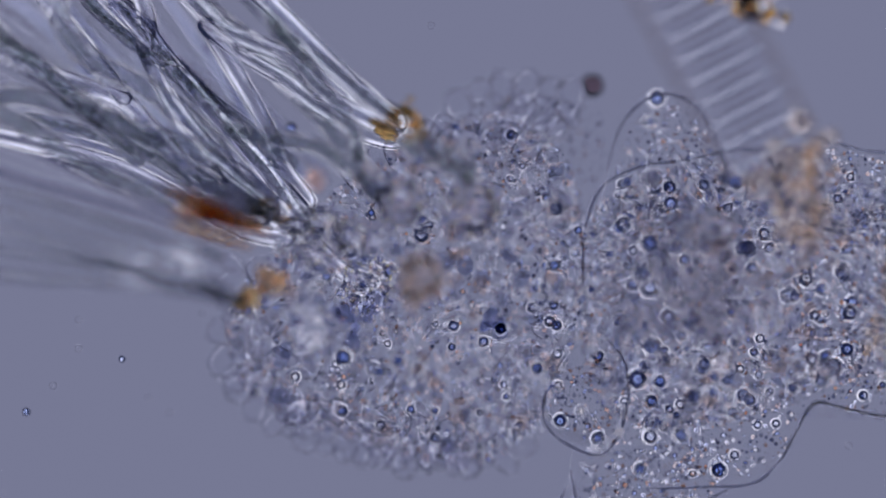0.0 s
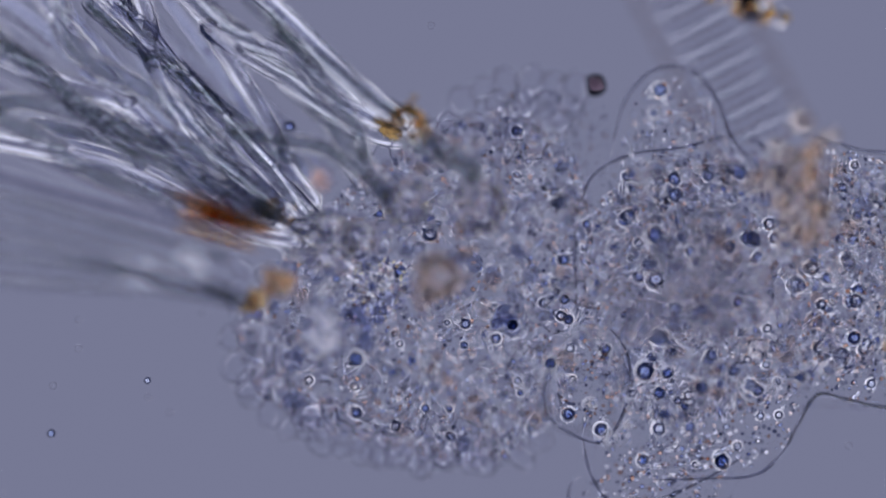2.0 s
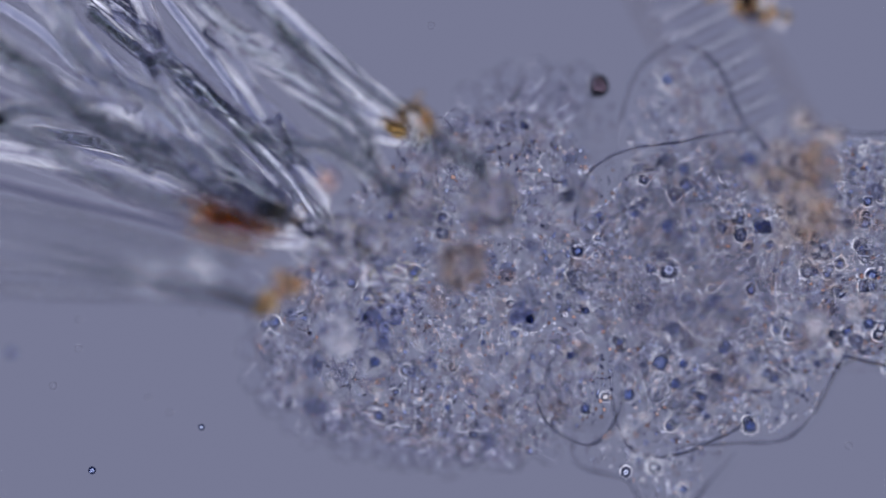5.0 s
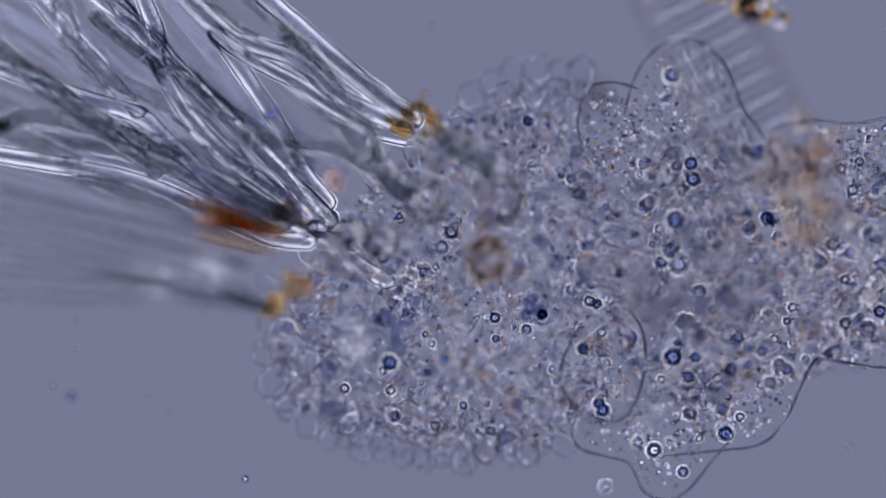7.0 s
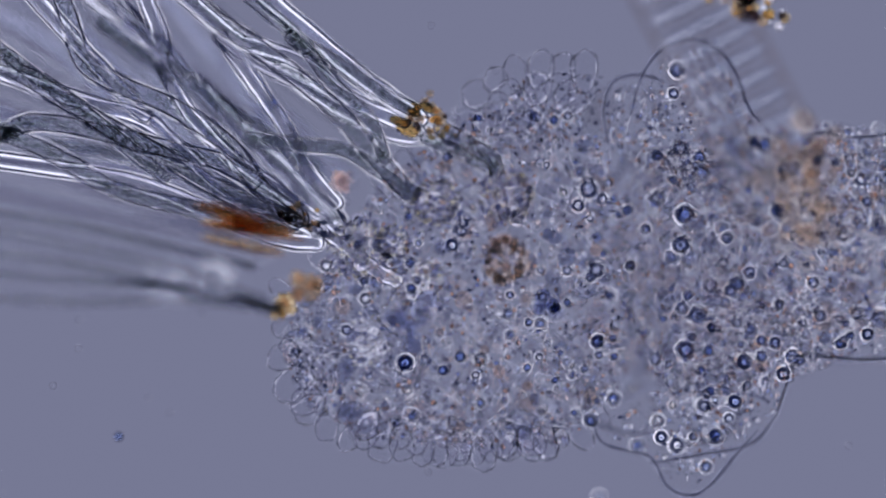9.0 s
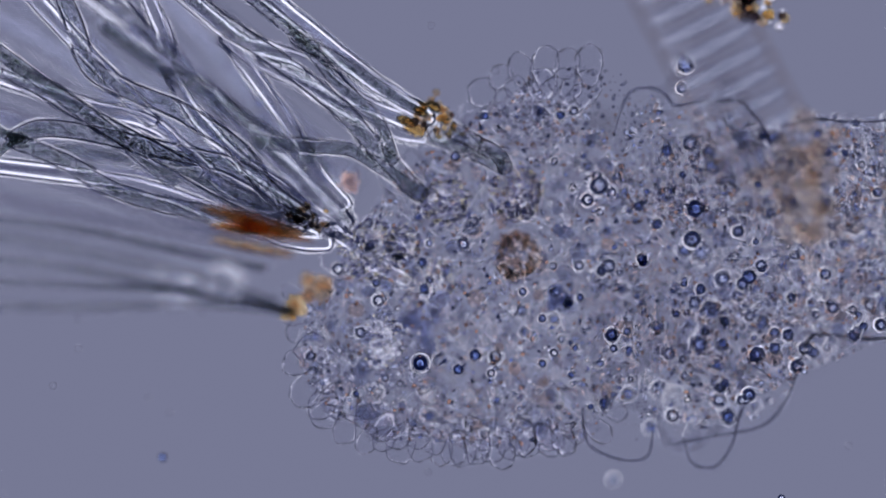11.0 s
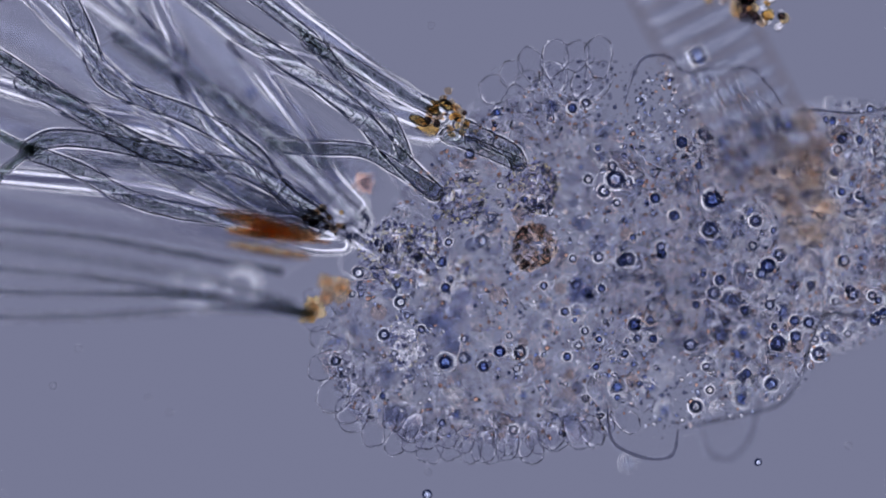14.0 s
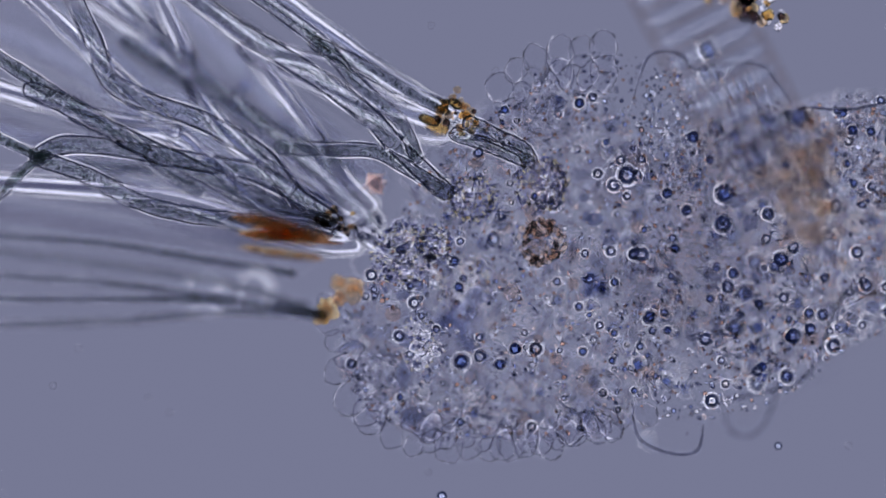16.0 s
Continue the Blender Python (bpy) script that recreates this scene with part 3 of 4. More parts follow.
SEEN = {
    0: [(1104, 398, 12), (1212, 461, 9), (1278, 452, 9), (1322, 440, 12), (1143, 478, 7), (1427, 493, 12), (1205, 593, 9), (1246, 328, 9), (1187, 360, 12), (1342, 664, 7),
        (1327, 708, 10), (1373, 750, 7), (1340, 752, 7), (1272, 832, 12), (1225, 838, 6), (1462, 556, 6), (1527, 700, 8), (1505, 313, 7), (1475, 650, 14), (1499, 619, 11),
        (1362, 440, 9), (603, 681, 8), (500, 552, 5), (746, 417, 12), (686, 608, 6), (523, 667, 8), (1058, 775, 11), (988, 682, 7)],
    4: [(1221, 410, 10), (1175, 482, 15), (1132, 532, 7), (1092, 345, 6), (1118, 379, 9), (1234, 354, 7), (1421, 488, 12), (1516, 442, 12), (1262, 518, 7), (1323, 750, 8),
        (1389, 600, 12), (893, 541, 7), (1060, 706, 7), (1188, 757, 9), (1185, 348, 10), (1340, 410, 11), (1478, 528, 8), (1302, 425, 9), (1108, 838, 8)],
    6.5: [(1219, 292, 11), (1212, 329, 8), (1352, 391, 11), (1485, 303, 9), (1504, 341, 10), (1207, 573, 14), (1185, 634, 15), (1226, 636, 10), (1213, 671, 10), (1214, 734, 11),
          (1237, 716, 7), (1318, 736, 8), (1300, 600, 10), (1365, 605, 8), (1373, 650, 11), (1419, 641, 7), (1397, 548, 8), (1351, 558, 8), (1552, 492, 12), (1490, 578, 10),
          (1156, 797, 12), (1207, 835, 9), (1054, 716, 10), (1036, 626, 7), (807, 393, 7), (767, 474, 6), (1298, 252, 6), (1150, 435, 6), (1163, 408, 8), (672, 655, 8), (747, 592, 6), (1232, 520, 12)],
    9: [(1200, 124, 13), (1192, 166, 9), (1066, 353, 9), (968, 293, 6), (1076, 491, 6), (915, 384, 12), (801, 435, 10), (755, 635, 7), (717, 642, 13), (842, 664, 7),
        (654, 667, 6), (1205, 433, 14), (1212, 380, 15), (1353, 257, 14), (1326, 483, 10), (1292, 515, 10), (1317, 640, 12), (1300, 711, 11), (1386, 662, 11), (1371, 607, 10),
        (1421, 572, 7), (1487, 609, 9), (1535, 592, 10), (1183, 645, 6), (1170, 774, 10), (1226, 773, 7), (1058, 605, 11), (1177, 287, 7), (1507, 308, 7), (1385, 320, 7)],
    14.5: [(1253, 235, 13), (1212, 250, 10), (1094, 316, 15), (1045, 315, 8), (1165, 349, 9), (1019, 456, 7), (1116, 457, 12), (1343, 388, 10), (1365, 468, 13), (1368, 537, 9),
           (1326, 549, 7), (1228, 608, 11), (1238, 717, 11), (1263, 688, 7), (1380, 606, 11), (1415, 593, 10), (1515, 517, 10), (1550, 520, 8), (891, 621, 10), (927, 622, 11),
           (908, 593, 6), (828, 633, 10), (863, 648, 9), (715, 535, 10), (640, 484, 10), (644, 510, 6), (1040, 180, 8), (1384, 222, 7), (1487, 262, 8), (1527, 342, 8), (1044, 703, 7)],
}
for t, row in SEEN.items():
    for u, v, r in row:
        near = u < 1010 + (t > 8) * 60
        parent, go = (tail, TAIL_RIDE) if near else (pointed, POINTED_RIDE) if v > 735 and 6 < t < 10 and u < 1290 else (lower, LOWER_RIDE) if v > 735 and t < 8 else (body, BODY_RIDE)
        droplet(parent, go, t, u, v, r, RNG.uniform(-0.02, 0.02))
for edge, parent, n in ((BODY_EDGE, body, 190), (TAIL_EDGE, tail, 190)):
    for p, r in zip(*fill(edge, n, -0.2, 0.2, lambda: RNG.choice((0.0035, 0.004, 0.0045, 0.005, 0.005, 0.006, 0.007, 0.0085)))):
        ob = part("droplet", SMALL_DROP if r < 0.0055 else DROP, DROPLET, parent)
        p.z = (RNG.choice((0.095, 0.085, 0.075, 0.06, -0.07, -0.08, -0.17)) + RNG.uniform(-0.02, 0.02)) * DEPTH
        ob.location, ob.scale = p, (r, r, r)

# larger droplets right under the upper skin, in the middle and above the lower skin
for edge, parent, n, low, high in ((BODY_EDGE, body, 22, 0.06, 0.105), (TAIL_EDGE, tail, 12, 0.06, 0.105), (BODY_EDGE, body, 22, -0.085, -0.065), (TAIL_EDGE, tail, 14, -0.085, -0.065),
                                   (BODY_EDGE, body, 80, -0.176, -0.158), (TAIL_EDGE, tail, 22, -0.176, -0.158)):
    for p, r in zip(*fill(edge, n, 0.05, 0.11, lambda: RNG.uniform(0.005, 0.0105))):
        ob = part("droplet", DROP, DROPLET, parent)
        p.z = RNG.uniform(low, high) * DEPTH
        ob.location, ob.scale = p, (r, r, r)


# ---- nucleus, vacuoles and inclusions ----
def ball_of_grains(n, r, size, seed, shell=0.5):
    q = random.Random(seed)
    places, sizes = [], []
    while len(places) < n:
        d = Vector((q.uniform(-1, 1), q.uniform(-1, 1), q.uniform(-1, 1)))
        if 0.05 < d.length < 1:
            places.append(d.normalized() * r * (shell + (1 - shell) * q.random()))
            sizes.append(size * q.uniform(0.6, 1.4))
    return places, sizes


def clump(name, parent, place, n, r, size, material, seed, label, shell=0.5, flat=0.7):
    places, sizes = ball_of_grains(n, r, size, seed, shell)
    me = bits([Vector((p.x, p.y, p.z * flat)) for p in places], sizes, detail=2 if n < 60 else 1, seed=seed)
    me.materials.append(material)
    ob = part(name, me, material, parent, label, kind="stuff")
    ob.location = place
    return ob


VESICLE_BALL = mesh_of("vesicle", ball(1, 3, bumps=0.1), VESICLE)
NUCLEUS_WAY = [(0, 745, 490), (2, 775, 490), (4.2, 800, 478), (7, 862, 458), (8, 877, 459), (9, 895, 460), (11.4, 920, 450), (12.5, 936, 443), (14.5, 945, 434), (16, 960, 427)]
nucleus = part("nucleus", ball(0.05, 4), CYTOPLASM, amoeba, "thin clear envelope of the nucleus")
clump("nucleus_grains", nucleus, (0, 0, 0), 240, 0.044, 0.0052, NUCLEUS, 5, "round brownish granular nucleus", shell=0.7)
moving.append((nucleus, [(t, Matrix.Translation(at(u, v, 0.1 + 0.013 * max(0, 9 - t)))) for t, u, v in NUCLEUS_WAY]))


def vacuole(parent, place, r, n, seed, dots, label):
    """Bubbly vacuole: a cluster of clear vesicles, dusted with fine dots."""
    if dots:
        clump("dotted_vacuole", parent, place, int(dots * 1.5), r, 0.0024, CRUMB, seed, label, shell=0.75, flat=0.6)
    for a, size in zip(*ball_of_grains(n, r * 0.75, r * 0.22, seed + 20, 0.25)):
        ob = part("vesicle", VESICLE_BALL, VESICLE, parent)
        ob.location, ob.scale = place + Vector((a.x, a.y, a.z * 0.4)), (size, size, size)


for t, u, v, r, n, dots, z in ((0, 655, 505, 0.055, 9, 340, -0.075), (16, 836, 352, 0.046, 10, 420, 0.1), (16, 958, 325, 0.052, 10, 460, 0.1), (16, 712, 448, 0.06, 9, 480, 0.098),
                               (16, 770, 430, 0.035, 8, 200, 0.095), (0, 550, 600, 0.045, 16, 60, 0.1), (16, 742, 590, 0.03, 10, 40, 0.1)):
    vacuole(tail, then(TAIL_RIDE, t, u, v, z), r, n, u, dots, "cluster of clear vesicles dusted with fine dots")
for rows in ([(0, 1275, 642), (2, 1338, 615), (4.2, 1410, 590), (7, 1535, 528), (16, 1900, 420)], [(0, 1450, 655), (2, 1468, 608), (4.2, 1500, 560), (16, 1720, 330)]):
    ob = part("vacuole", ball(0.02, 4, bumps=0.2, seed=3), VACUOLE, amoeba, "pale milky vacuole")
    vacuole(ob, Vector(), 0.024, 9, rows[0][1], 0, "")
    moving.append((ob, [(t, Matrix.Translation(at(u, v, 0.03))) for t, u, v in rows]))
ob = part("ring_vacuole", ball(0.023, 4), PAPILLA, tail, "clear ring-edged vacuole")
ob.location = at(495, 420, -0.07)
for t, u, v, z, r in ((4, 650, 560, -0.189, 0.018), (4, 672, 612, -0.182, 0.02), (4, 690, 560, -0.175, 0.014), (4, 630, 572, -0.175, 0.013), (4, 665, 585, -0.196, 0.013), (0, 870, 565, -0.05, 0.015), (0, 885, 575, -0.04, 0.011), (0, 858, 578, -0.06, 0.01)):
    ob = part("dark_clump", ball(r, 4, bumps=0.7, seed=u), SHADOWY, tail, "navy dark clump")
    ob.location = then(TAIL_RIDE, t, u, v, z)


def brown_cloud(u, v, z, ru, rv, n, size, seed, shift, label):
    q = random.Random(seed)
    me = bits([Vector((q.gauss(0, ru), q.gauss(0, rv), q.gauss(0, 0.03))) for _ in range(n)], [size * q.uniform(0.5, 1.5) for _ in range(n)], detail=2, seed=seed)
    me.materials.append(HAZE)
    ob = part("brown_inclusion", me, HAZE, amoeba, label, kind="stuff")
    ob.location = at(u, v, z)
    moving.append((ob, [(0, pose(*ob.location)), (16, pose(ob.location.x + shift[0], ob.location.y + shift[1], ob.location.z + shift[2]))]))


brown_cloud(1422, 315, 0.2, 0.034, 0.05, 40, 0.02, 1, (0.015, 0.005, 0.02), "diffuse orange-brown food vacuole")
brown_cloud(1438, 285, 0.16, 0.016, 0.024, 8, 0.014, 2, (-0.005, 0.0, 0.02), "diffuse orange-brown food vacuole")
brown_cloud(1435, 400, 0.2, 0.032, 0.03, 20, 0.018, 3, (0.015, 0.0, 0.02), "diffuse orange-brown food vacuole")
brown_cloud(1545, 595, 0.0, 0.016, 0.03, 14, 0.014, 4, (0.3, 0.05, 0.0), "small peach-coloured food vacuole")

# ---- filaments ----
riders = []


def filament(t, points, r, z=None, grainy=None, label="pale translucent grainy filament rooted in the amoeba", material=STRAND, dz=(0, 0)):
    """A filament as it lies at t seconds, carried back to the start."""
    f = thing("filament", (0, 0, 0), label, "filament", "filament bundle")
    (a, b), (c, d) = points[:2]
    if a < 0 or b < 0:
        far = 170 / math.hypot(a - c, b - d)
        points = [(a + (a - c) * far, b + (b - d) * far)] + list(points)
    n = len(points) - 1
    grainy = t > 8 if grainy is None else grainy
    hollow = t > 8 and material != GAP_SHADE
    if z is None:
        dz = (RNG.uniform(-0.045, 0.03), RNG.uniform(-0.02, 0.02))
    z = focus_at(t) if z is None else z
    line = [then(STRAND_RIDE, t, u, v, z + dz[0] + (dz[1] - dz[0]) * k / n) for k, (u, v) in enumerate(points)]
    seed = RNG.random() * 30
    if hollow:
        part("wall", pipe(line, r / 1000, 0.78, HUSK if material == STRAND else material, rough=0.12, seed=seed, sides=18), material, f)
    else:
        part("wall", tube(line, r / 1000, rough=0.12, seed=seed, sides=18), material, f)
    if hollow and grainy and r > 8:
        part("contents", tube(line, r * 0.76 / 1000, rough=0.15, seed=seed + 3, sides=16), CONTENTS, f, "dim grainy grey-green contents")
    # a wider clear skin is added to imitate the bright halo along each filament
    if material in (STRAND, HUSK):
        part("sheath", tube(line, r * 1.2 / 1000, rough=0.12, seed=seed, sides=18), EDGE_HALO, f, "clear outer skin added for the bright edge halo")
    if grainy:
        q, places, sizes = random.Random(int(seed * 100)), [], []
        fine = smooth_line(line, 10)
        for k in range(int(min(3000, 5.5 * 1000 * sum((b - a).length for a, b in zip(fine, fine[1:]))))):
            c = q.randrange(len(fine) - 1)
            p = fine[c].lerp(fine[c + 1], q.random())
            d = Vector((q.uniform(-1, 1), q.uniform(-1, 1), q.uniform(-1, 1))) * r * 0.6 / 1000
            places.append(p + d)
            sizes.append(q.choice((0.0009, 0.001, 0.0012, 0.0015, 0.0019)))
        me = bits(places, sizes, seed=int(seed * 10))
        me.materials.append(CORE)
        part("core", me, CORE, f, "grainy grey-green contents", kind="stuff")
    riders.append(f)
    return f


filament(0, [(190, -30), (270, 75), (330, 140), (400, 215), (450, 275), (545, 385)], 16, grainy=True)
filament(0, [(240, -30), (262, 40), (258, 85), (300, 175), (370, 260), (440, 320), (530, 400)], 14, -0.04)
filament(0, [(-130, 30), (90, 130), (215, 178), (270, 230), (350, 310), (430, 360), (510, 400)], 15, -0.03)
filament(0, [(60, -30), (130, 60), (220, 172)], 15, -0.02, dz=(0.03, 0))
filament(0, [(365, 45), (400, 100), (430, 150), (470, 220), (500, 290), (545, 355)], 14, -0.04)
filament(0, [(365, 45), (420, 90), (500, 140), (560, 185), (640, 235), (695, 252)], 13, -0.06)
filament(0, [(310, -30), (390, 50), (440, 72), (510, 105), (580, 170), (700, 238)], 15, -0.03)
filament(0, [(440, -30), (520, 50), (580, 110), (640, 165), (705, 218)], 17, -0.03)
filament(0, [(-160, 205), (130, 272), (240, 310), (340, 362), (440, 410), (505, 422)], 15, -0.03)
filament(4, [(150, -30), (230, 40), (300, 110), (400, 220), (480, 300), (550, 392)], 15, -0.165)
filament(14, [(310, -30), (400, 42), (480, 92), (570, 152), (640, 208), (690, 265), (768, 340)], 17)
filament(14, [(420, -30), (520, 45), (565, 85), (620, 150), (690, 215), (718, 280)], 13)
filament(14, [(545, 75), (620, 112), (700, 160), (765, 192)], 13)
filament(14, [(110, -30), (150, 60), (178, 132), (240, 170), (330, 202), (400, 240), (450, 275), (500, 340), (565, 388)], 17)
filament(14, [(40, 147), (100, 175), (170, 215), (250, 258), (340, 300), (440, 352), (560, 398)], 17, dz=(0, -0.06), z=0.085)
filament(14, [(-30, 80), (30, 120), (90, 160), (200, 235), (330, 330)], 13, dz=(0.02, -0.08), z=0.085)
filament(14, [(50, 266), (90, 246), (160, 248), (260, 266), (360, 286), (435, 302), (520, 350), (575, 392)], 16, dz=(0, -0.05), z=0.085)
filament(14, [(60, 272), (140, 302), (220, 346), (300, 370), (400, 386), (530, 402)], 15)
filament(14, [(-30, 340), (20, 292), (60, 262)], 9)
filament(14, [(-30, 225), (20, 250), (60, 268)], 9)
filament(14, [(480, 256), (560, 262), (640, 266), (690, 290), (765, 338)], 13)
filament(14, [(815, 222), (860, 245), (905, 268), (918, 288)], 15, label="short clear rod-shaped filament end in the cell")
filament(14, [(790, 240), (850, 262), (915, 290)], 13, label="short clear rod-shaped filament end in the cell")
filament(14, [(200, 60), (300, 130), (450, 210), (600, 300)], 11, -0.12)
filament(14, [(120, 280), (280, 300), (430, 350), (560, 400)], 11, -0.14)
for k, (points, r, z) in enumerate((([(-60, 470), (150, 488), (300, 510), (440, 530), (550, 552)], 10, 0.24), ([(-60, 515), (200, 520), (360, 525), (540, 556)], 9, 0.2),
                                    ([(-60, 560), (180, 558), (400, 545), (550, 556)], 10, 0.26),
                                    ([(-60, 425), (200, 462), (400, 500), (520, 540)], 9, 0.3), ([(-60, 400), (160, 420), (330, 450), (500, 480)], 10, 0.22))):
    filament(14, points, r, z, material=DUSKY, label="thin dusky filament trailing below the bundle")
# dark rods added under the bundle to imitate the shaded gaps between filaments
for points, r, z in (([(225, -30), (247, 31), (304, 150), (350, 200), (460, 300), (560, 385)], 4.5, 0.0), ([(290, -30), (320, 15), (428, 134), (515, 232), (600, 330)], 5, 0.01),
                     ([(200, 60), (361, 160), (470, 215), (541, 258), (640, 330)], 4, 0.02), ([(-40, 30), (103, 95), (220, 190), (340, 270), (480, 350), (565, 395)], 5, -0.01),
                     ([(-40, 215), (62, 242), (170, 285), (300, 335), (430, 372), (560, 402)], 4.5, 0.01), ([(470, -30), (560, 60), (650, 140), (720, 210)], 5, 0.0),
                     ([(60, -40), (170, 80), (280, 180), (400, 290), (540, 390)], 4, 0.0)):
    filament(14, points, r * 1.7, z - 0.3, grainy=False, material=GAP_SHADE, label="thin navy rod standing in for the dark gap between filaments")
# paler filaments lying deep under the bundle
for points, r, z in (([(330, -40), (430, 60), (560, 150), (690, 240)], 15, -0.34), ([(180, -40), (330, 90), (470, 190), (650, 300)], 14, -0.38), ([(90, -40), (230, 60), (390, 170), (600, 330)], 15, -0.33),
                     ([(-40, -20), (150, 80), (330, 200), (570, 370)], 14, -0.40), ([(-60, 50), (120, 140), (330, 260), (560, 390)], 15, -0.35), ([(-60, 130), (150, 210), (350, 310), (540, 400)], 13, -0.32),
                     ([(-60, 190), (140, 262), (330, 345), (520, 410)], 14, -0.38), ([(-60, 300), (120, 330), (300, 385), (500, 430)], 13, -0.36), ([(230, 20), (360, 150), (520, 260), (640, 330)], 13, -0.30),
                     ([(420, 110), (520, 190), (600, 260), (660, 320)], 12, -0.28), ([(60, 150), (250, 240), (430, 330), (560, 380)], 12, -0.28), ([(-60, 355), (150, 395), (330, 420), (510, 450)], 11, -0.38)):
    deep = DUSKY if points[0][1] > 180 else PALE if r % 2 else SHADE
    filament(14, points, r * 0.6 if deep is SHADE else r, z, grainy=False, material=deep, label="blurred pale filament deep in the bundle" if deep is not SHADE else "blurred dark filament deep in the bundle")
strand = filament(0, [(520, 400), (560, 435), (600, 475), (640, 500)], 15, -0.04, label="thick pale filament end inside the cell")

# rust-brown sheaths at the filaments' feet
RUST_STRANDS = []
q = random.Random(31)
for k in range(16):
    off, start = q.uniform(-1, 1), q.uniform(385, 460)
    end = start + q.uniform(80, 140)
    mat, label = ((RUST, "rust-brown slimy sheath round filament feet"), (BROWN, "dark brown slimy strand round filament feet"))[k % 3 == 0]
    RUST_STRANDS.append((14, [(u, 408 + 17 * off + (u - 480) * (0.16 - 0.05 * off) + q.uniform(-3, 3)) for u in (start, (start + end) / 2, end)], q.uniform(4, 7.5), q.uniform(0.15, 0.3), mat, label))
for off in (0, 6):
    RUST_STRANDS.append((14, [(405, 428 + off), (470, 440 + off), (550, 452 + off)], 5, 0.24, RUST, "rust-brown slimy sheath round filament feet"))
for t, points, r, z, mat, label in (
        *RUST_STRANDS,
        (0, [(665, 230), (690, 238), (705, 245)], 12, -0.03, OCHRE, "ochre-brown scrap beside the filaments"),
        (14, [(635, 310), (655, 340)], 18, 0.16, PINK, "pinkish brown scrap beside the filaments")):
    f = thing("slime_sheath", (0, 0, 0), label, "slime", "slime sheaths")
    n = len(points) - 1
    line = [then(STRAND_RIDE, t, u, v, z) for u, v in points]
    part("outer_slime", tube(line, lambda s: r * 1.15 / 1000 * (0.25 + 0.75 * math.sin(math.pi * s)), rough=0.5, seed=r), mat, f)
    part("inner_slime", tube(line, lambda s: r * 0.7 / 1000 * (0.25 + 0.75 * math.sin(math.pi * s)), rough=0.6, seed=r + 1), mat, f)
    riders.append(f)
for u, v, a, b, turn, mat in ((742, 214, 0.02, 0.009, -30, SHELL), (768, 196, 0.013, 0.008, -40, SHELL), (790, 186, 0.014, 0.009, -45, SHELL), (812, 206, 0.012, 0.009, -30, RUST), (800, 238, 0.016, 0.012, -20, VESICLE)):
    f = thing("diatom", (0, 0, 0), "small oval dark brown-shelled cell stuck to a filament", "diatom", "oval cells on the filaments")
    sh = part("shell", ball(1, 3), mat, f)
    sh.scale = (a, b, b)
    sh.rotation_euler = (0, 0, radians(turn))
    sh.location = then(STRAND_RIDE, 14, u, v)
    gl = part("inclusion", ball(1, 2), OCHRE, f, "yellowish middle")
    gl.scale = (a * 0.45, b * 0.45, b * 0.45)
    gl.location = sh.location
    riders.append(f)
for u, v, z, a, b, mat, label in ((556, 545, 0.13, 0.018, 0.021, OCHRE, "ochre-yellow blob of slime on the cell's edge"), (545, 562, 0.15, 0.014, 0.01, OCHRE, "ochre-yellow blob of slime on the cell's edge"),
                                  (600, 512, 0.17, 0.02, 0.024, RUST, "rust-orange blob of slime on the cell's edge"), (578, 528, 0.16, 0.012, 0.012, BROWN, "dark brown blob of slime on the cell's edge"),
                                  (575, 500, 0.2, 0.012, 0.016, RUST, "rust-orange blob of slime on the cell's edge")):
    f = thing("slime_blob", (0, 0, 0), label, "slime", "slime blobs")
    place = then(STRAND_RIDE, 14, u, v, z)
    bl = part("outer_slime", ball(1, 4, bumps=0.5, seed=u), mat, f)
    bl.scale, bl.location = (a, b, b * 0.6), place
    clump("inner_slime", f, place, 40, b * 0.85, b * 0.2, HAZE, u, "grainy slime", shell=0.2)
    riders.append(f)
scraps = thing("debris_scrap", (0, 0, 0), "brown crumbly debris stuck between the filament feet", "debris")
q = random.Random(21)
for u, v, wide, tall in ((775, 188, 14, 9), (800, 200, 12, 10), (765, 212, 14, 8), (560, 385, 14, 7), (590, 395, 12, 8), (820, 222, 12, 8)):
    for k in range(12):
        g = part("grain", ball(q.uniform(0.003, 0.0075), 2, bumps=0.5, seed=k + u), q.choice((RUST, RUST, DARK, OCHRE)), scraps)
        g.location = then(STRAND_RIDE, 14, u + q.gauss(0, wide), v + q.gauss(0, tall), 0.09 + q.gauss(0, 0.012))
riders.append(scraps)
for u, v, z, r in ((235, 470, 0.36, 0.04), (325, 472, 0.36, 0.035)):
    f = thing("round_cell", (0, 0, 0), "pale round cell clinging to the filaments", "cell", "round cells")
    sh = part("wall", ball(r, 4), HALO, f)
    sh.location = at(u, v, z)
    riders.append(f)

# ---- things round the cell ----
chain = thing("segmented_filament", at(1255, 85, 0.4), "blurred ladder-like chain of short pale cells", "filament")
step = Vector((0.46, -0.89, 0)) * 0.042
for k in range(-4, 6):
    p = step * k
    cell = part("cell", mesh_of("cell", tube([p - step * 0.3, p, p + step * 0.3], lambda s: 0.085 * (1 - 0.3 * abs(2 * s - 1) ** 2), steps=5, sides=28, tip=False), SEGMENT), SEGMENT, chain)
    a, b = p + step * 0.44, p + step * 0.56
    part("septum", mesh_of("septum", tube([a, (a + b) / 2, b], 0.082, steps=2, sides=28, tip=False), SEPTUM), SEPTUM, chain, "warm pale wall between two cells")
across = Vector((0.89, 0.46, 0)) * 0.086
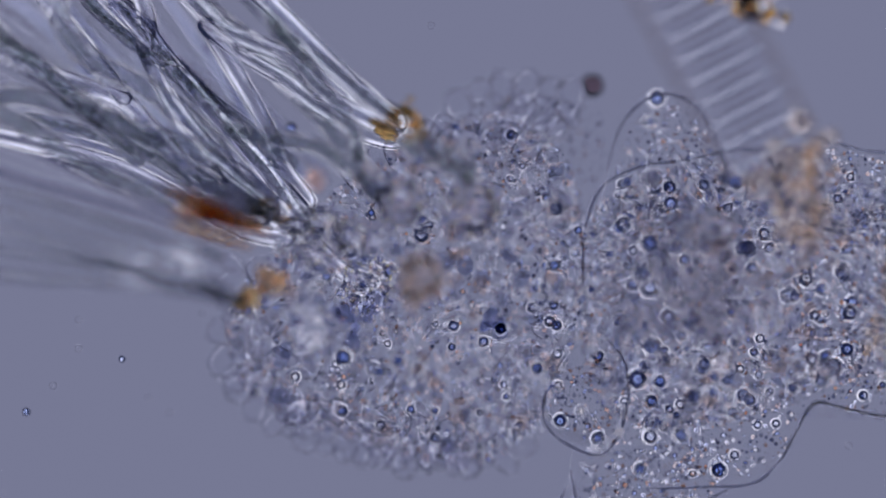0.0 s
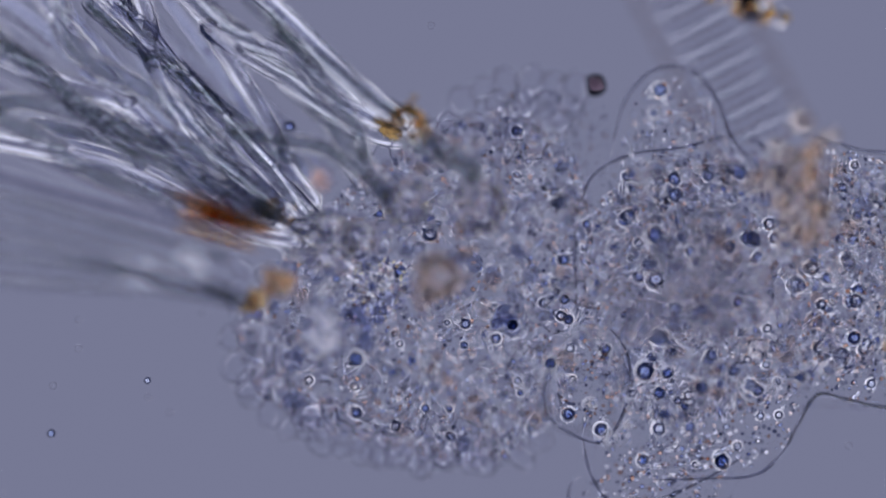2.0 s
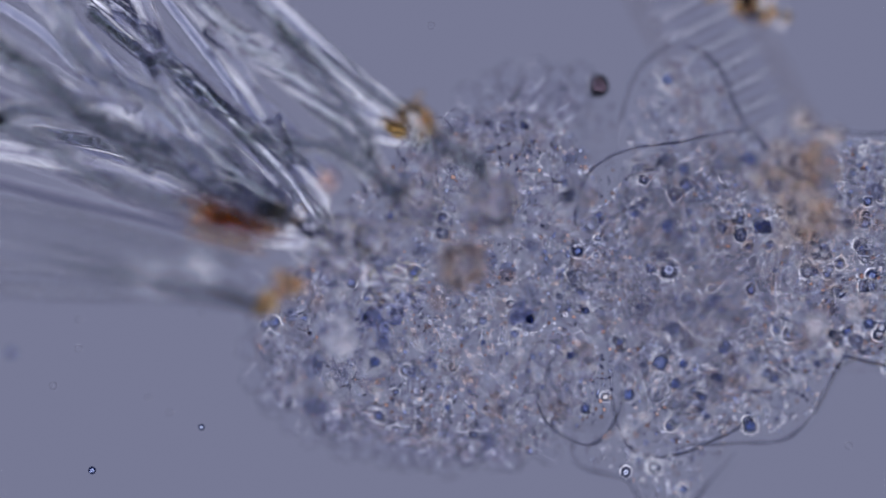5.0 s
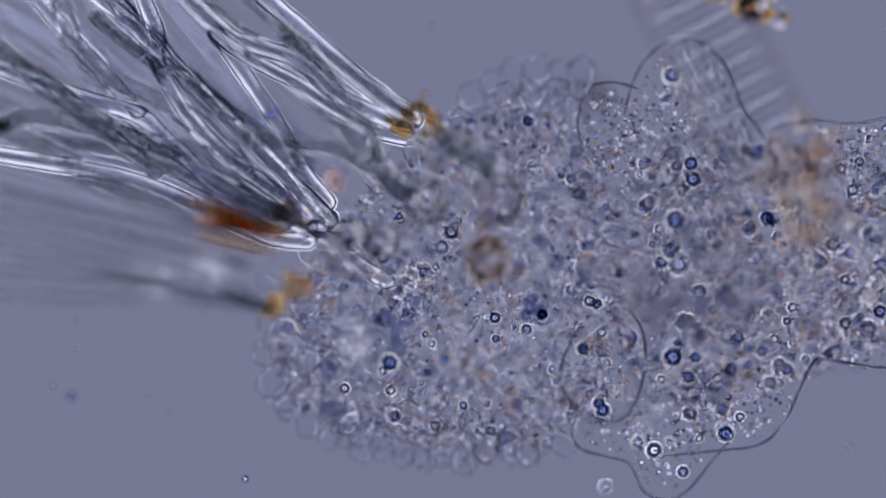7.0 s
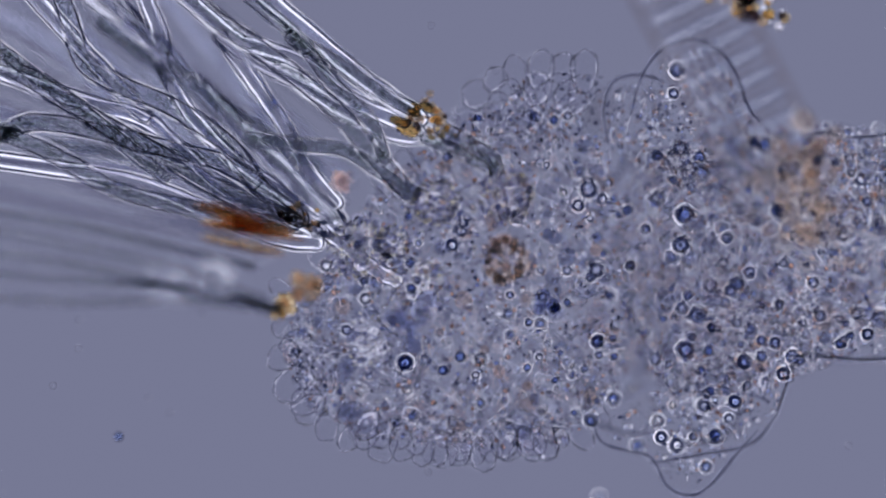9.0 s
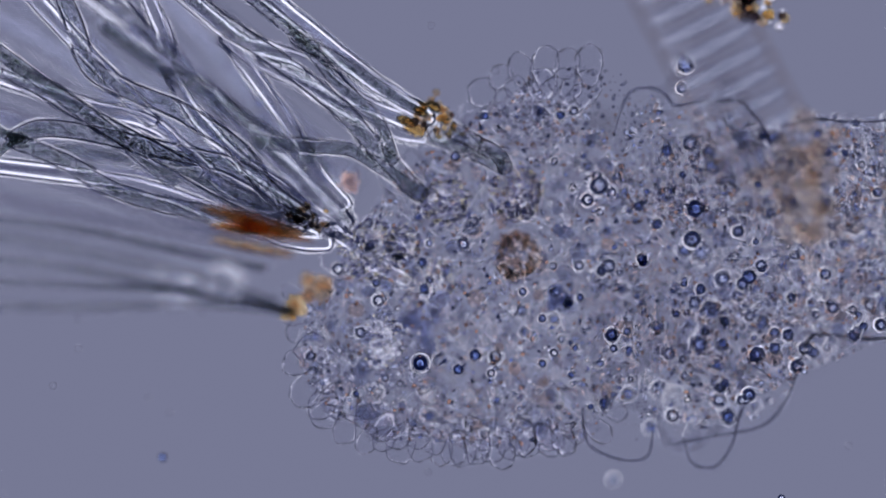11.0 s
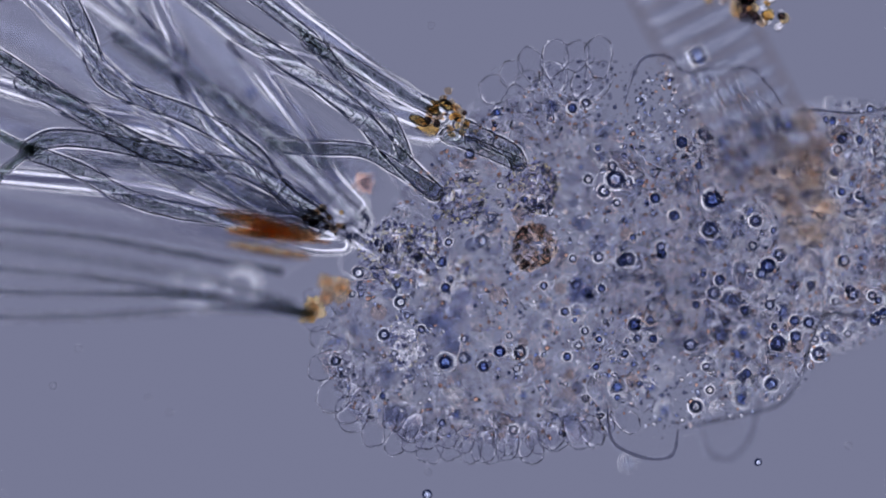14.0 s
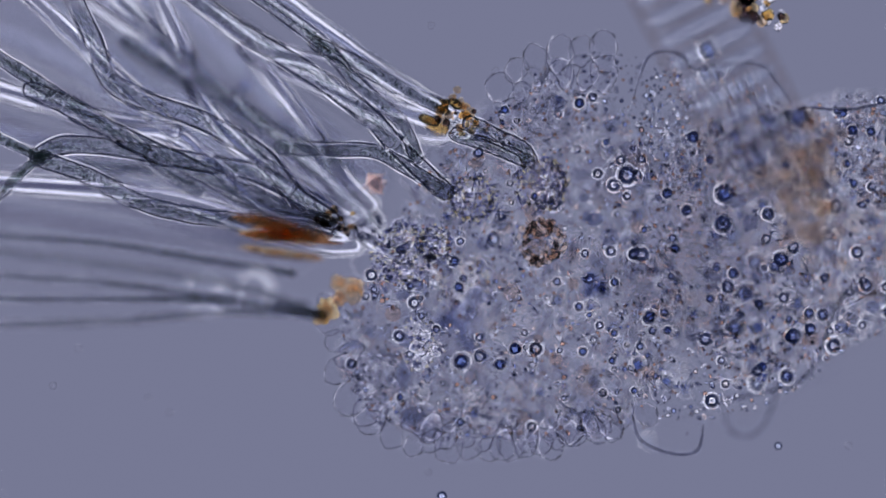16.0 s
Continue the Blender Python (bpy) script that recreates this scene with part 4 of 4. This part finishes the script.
for side in (-1, 1):
    part("side_wall", tube([step * k + across * side for k in (-4.4, -1, 2, 5.4)], 0.005, steps=6, sides=10), SEPTUM, chain, "thin dim side wall of the chain")
debris = thing("debris_clump", at(1320, 8, 0.125), "brown and yellow clump of grainy debris", "debris")
q = random.Random(8)
for k in range(52):
    r = q.uniform(0.005, 0.012)
    g = part("grain", ball(r, 2, bumps=0.4, seed=k), q.choice((RUST, OCHRE, DARK, VESICLE, OCHRE, VACUOLE)), debris)
    a = q.gauss(0, 0.03)
    g.location = (a, -0.35 * a + q.gauss(0, 0.016), q.gauss(0, 0.008))
dark = thing("dark_particle", (0, 0, 0), "dark purplish-brown round particle in the water", "particle")
part("blob", ball(0.019, 3, bumps=0.3, seed=2), DARK, dark)

SPECKS = [
    (-0.12, 6, [(0, 215, 636), (1.5, 251, 665), (3.5, 295, 705), (6, 400, 800), (8, 460, 900), (16, 700, 1300)]),
    (-0.15, 7, [(0, 45, 730), (1.5, 77, 758), (3.5, 127, 798), (4.2, 142, 812), (7, 230, 900), (16, 500, 1200)]),
    (-0.17, 10, [(0, 515, 226), (3.5, 503, 218), (4.2, 496, 214), (7, 480, 200), (9, 470, 190), (16, 430, 150)]),
    (0.14, 8, [(0, -300, 450), (7, 130, 700), (9, 212, 772), (11.3, 300, 815), (12.5, 345, 850), (14, 420, 900), (16, 520, 980)]),
    (0.05, 7, [(0, 1385, 1100), (12.5, 1382, 850), (14.5, 1335, 810), (16, 1378, 790)]),
    (0.12, 9, [(0, 740, 1100), (12.5, 752, 885), (14.5, 760, 874), (16, 782, 878)]),
]
floating = []
for z, r, rows in SPECKS:
    s = thing("floating_speck", (0, 0, 0), "tiny dark speck drifting in the water", "speck", "drifting specks")
    part("grain", ball(r / 1000, 3), DROPLET, s)
    floating.append((s, [(t, Matrix.Translation(at(u, v, z))) for t, u, v in rows]))

floating.append((dark, [(t, Matrix.Translation(at(u, v, z))) for t, u, v, z in ((0, 1050, 150, -0.28), (4.2, 1058, 150, -0.2), (6.3, 1060, 158, -0.6), (9, 1064, 190, -0.75), (16, 1090, 330, -0.8))]))

# dust on the eyepiece glass: it stays where the microscope is focused
DUST = clear("dust_bead", 1.01, (0.9, 0.9, 0.91))
ring = [Vector((math.cos(k * math.tau / 20), math.sin(k * math.tau / 20), 0)) * 0.0062 for k in range(21)]
dust_mesh = mesh_of("bead", tube(ring, 0.0011, steps=1, sides=8, tip=False), DUST)
dot_mesh = mesh_of("middle", ball(0.0016, 2), DUST)
for u, v in ((160, 35), (763, 45), (877, 126), (1284, 172), (448, 172), (211, 216), (313, 287), (545, 283), (614, 357), (158, 481), (139, 566), (358, 555), (139, 617),
             (94, 683), (262, 703), (300, 730), (117, 291), (12, 400), (1536, 278), (1302, 321), (1502, 789), (811, 786), (758, 836), (1055, 536)):
    s = thing("dust_bead", (0, 0, 0), "tiny pale ring-like dust bead on the viewing glass", "dust", "dust beads")
    part("bead", dust_mesh, DUST, s)
    part("middle", dot_mesh, DUST, s)
    floating.append((s, [(t, Matrix.Translation(at(u, v, z))) for t, z in FOCUS]))


def motions():
    """The cell creeps and turns with all that it carries, its lobes flow, specks drift by."""
    for ob, go in [(tail, TAIL_RIDE), (body, BODY_RIDE)] + [(f, STRAND_RIDE) for f in riders]:
        walk(ob, [(t, go(t)) for t in go.times])
    for ob, rows in moving + floating:
        walk(ob, rows if rows[-1][0] == 16 else rows + [(16, rows[-1][1])])


motions()
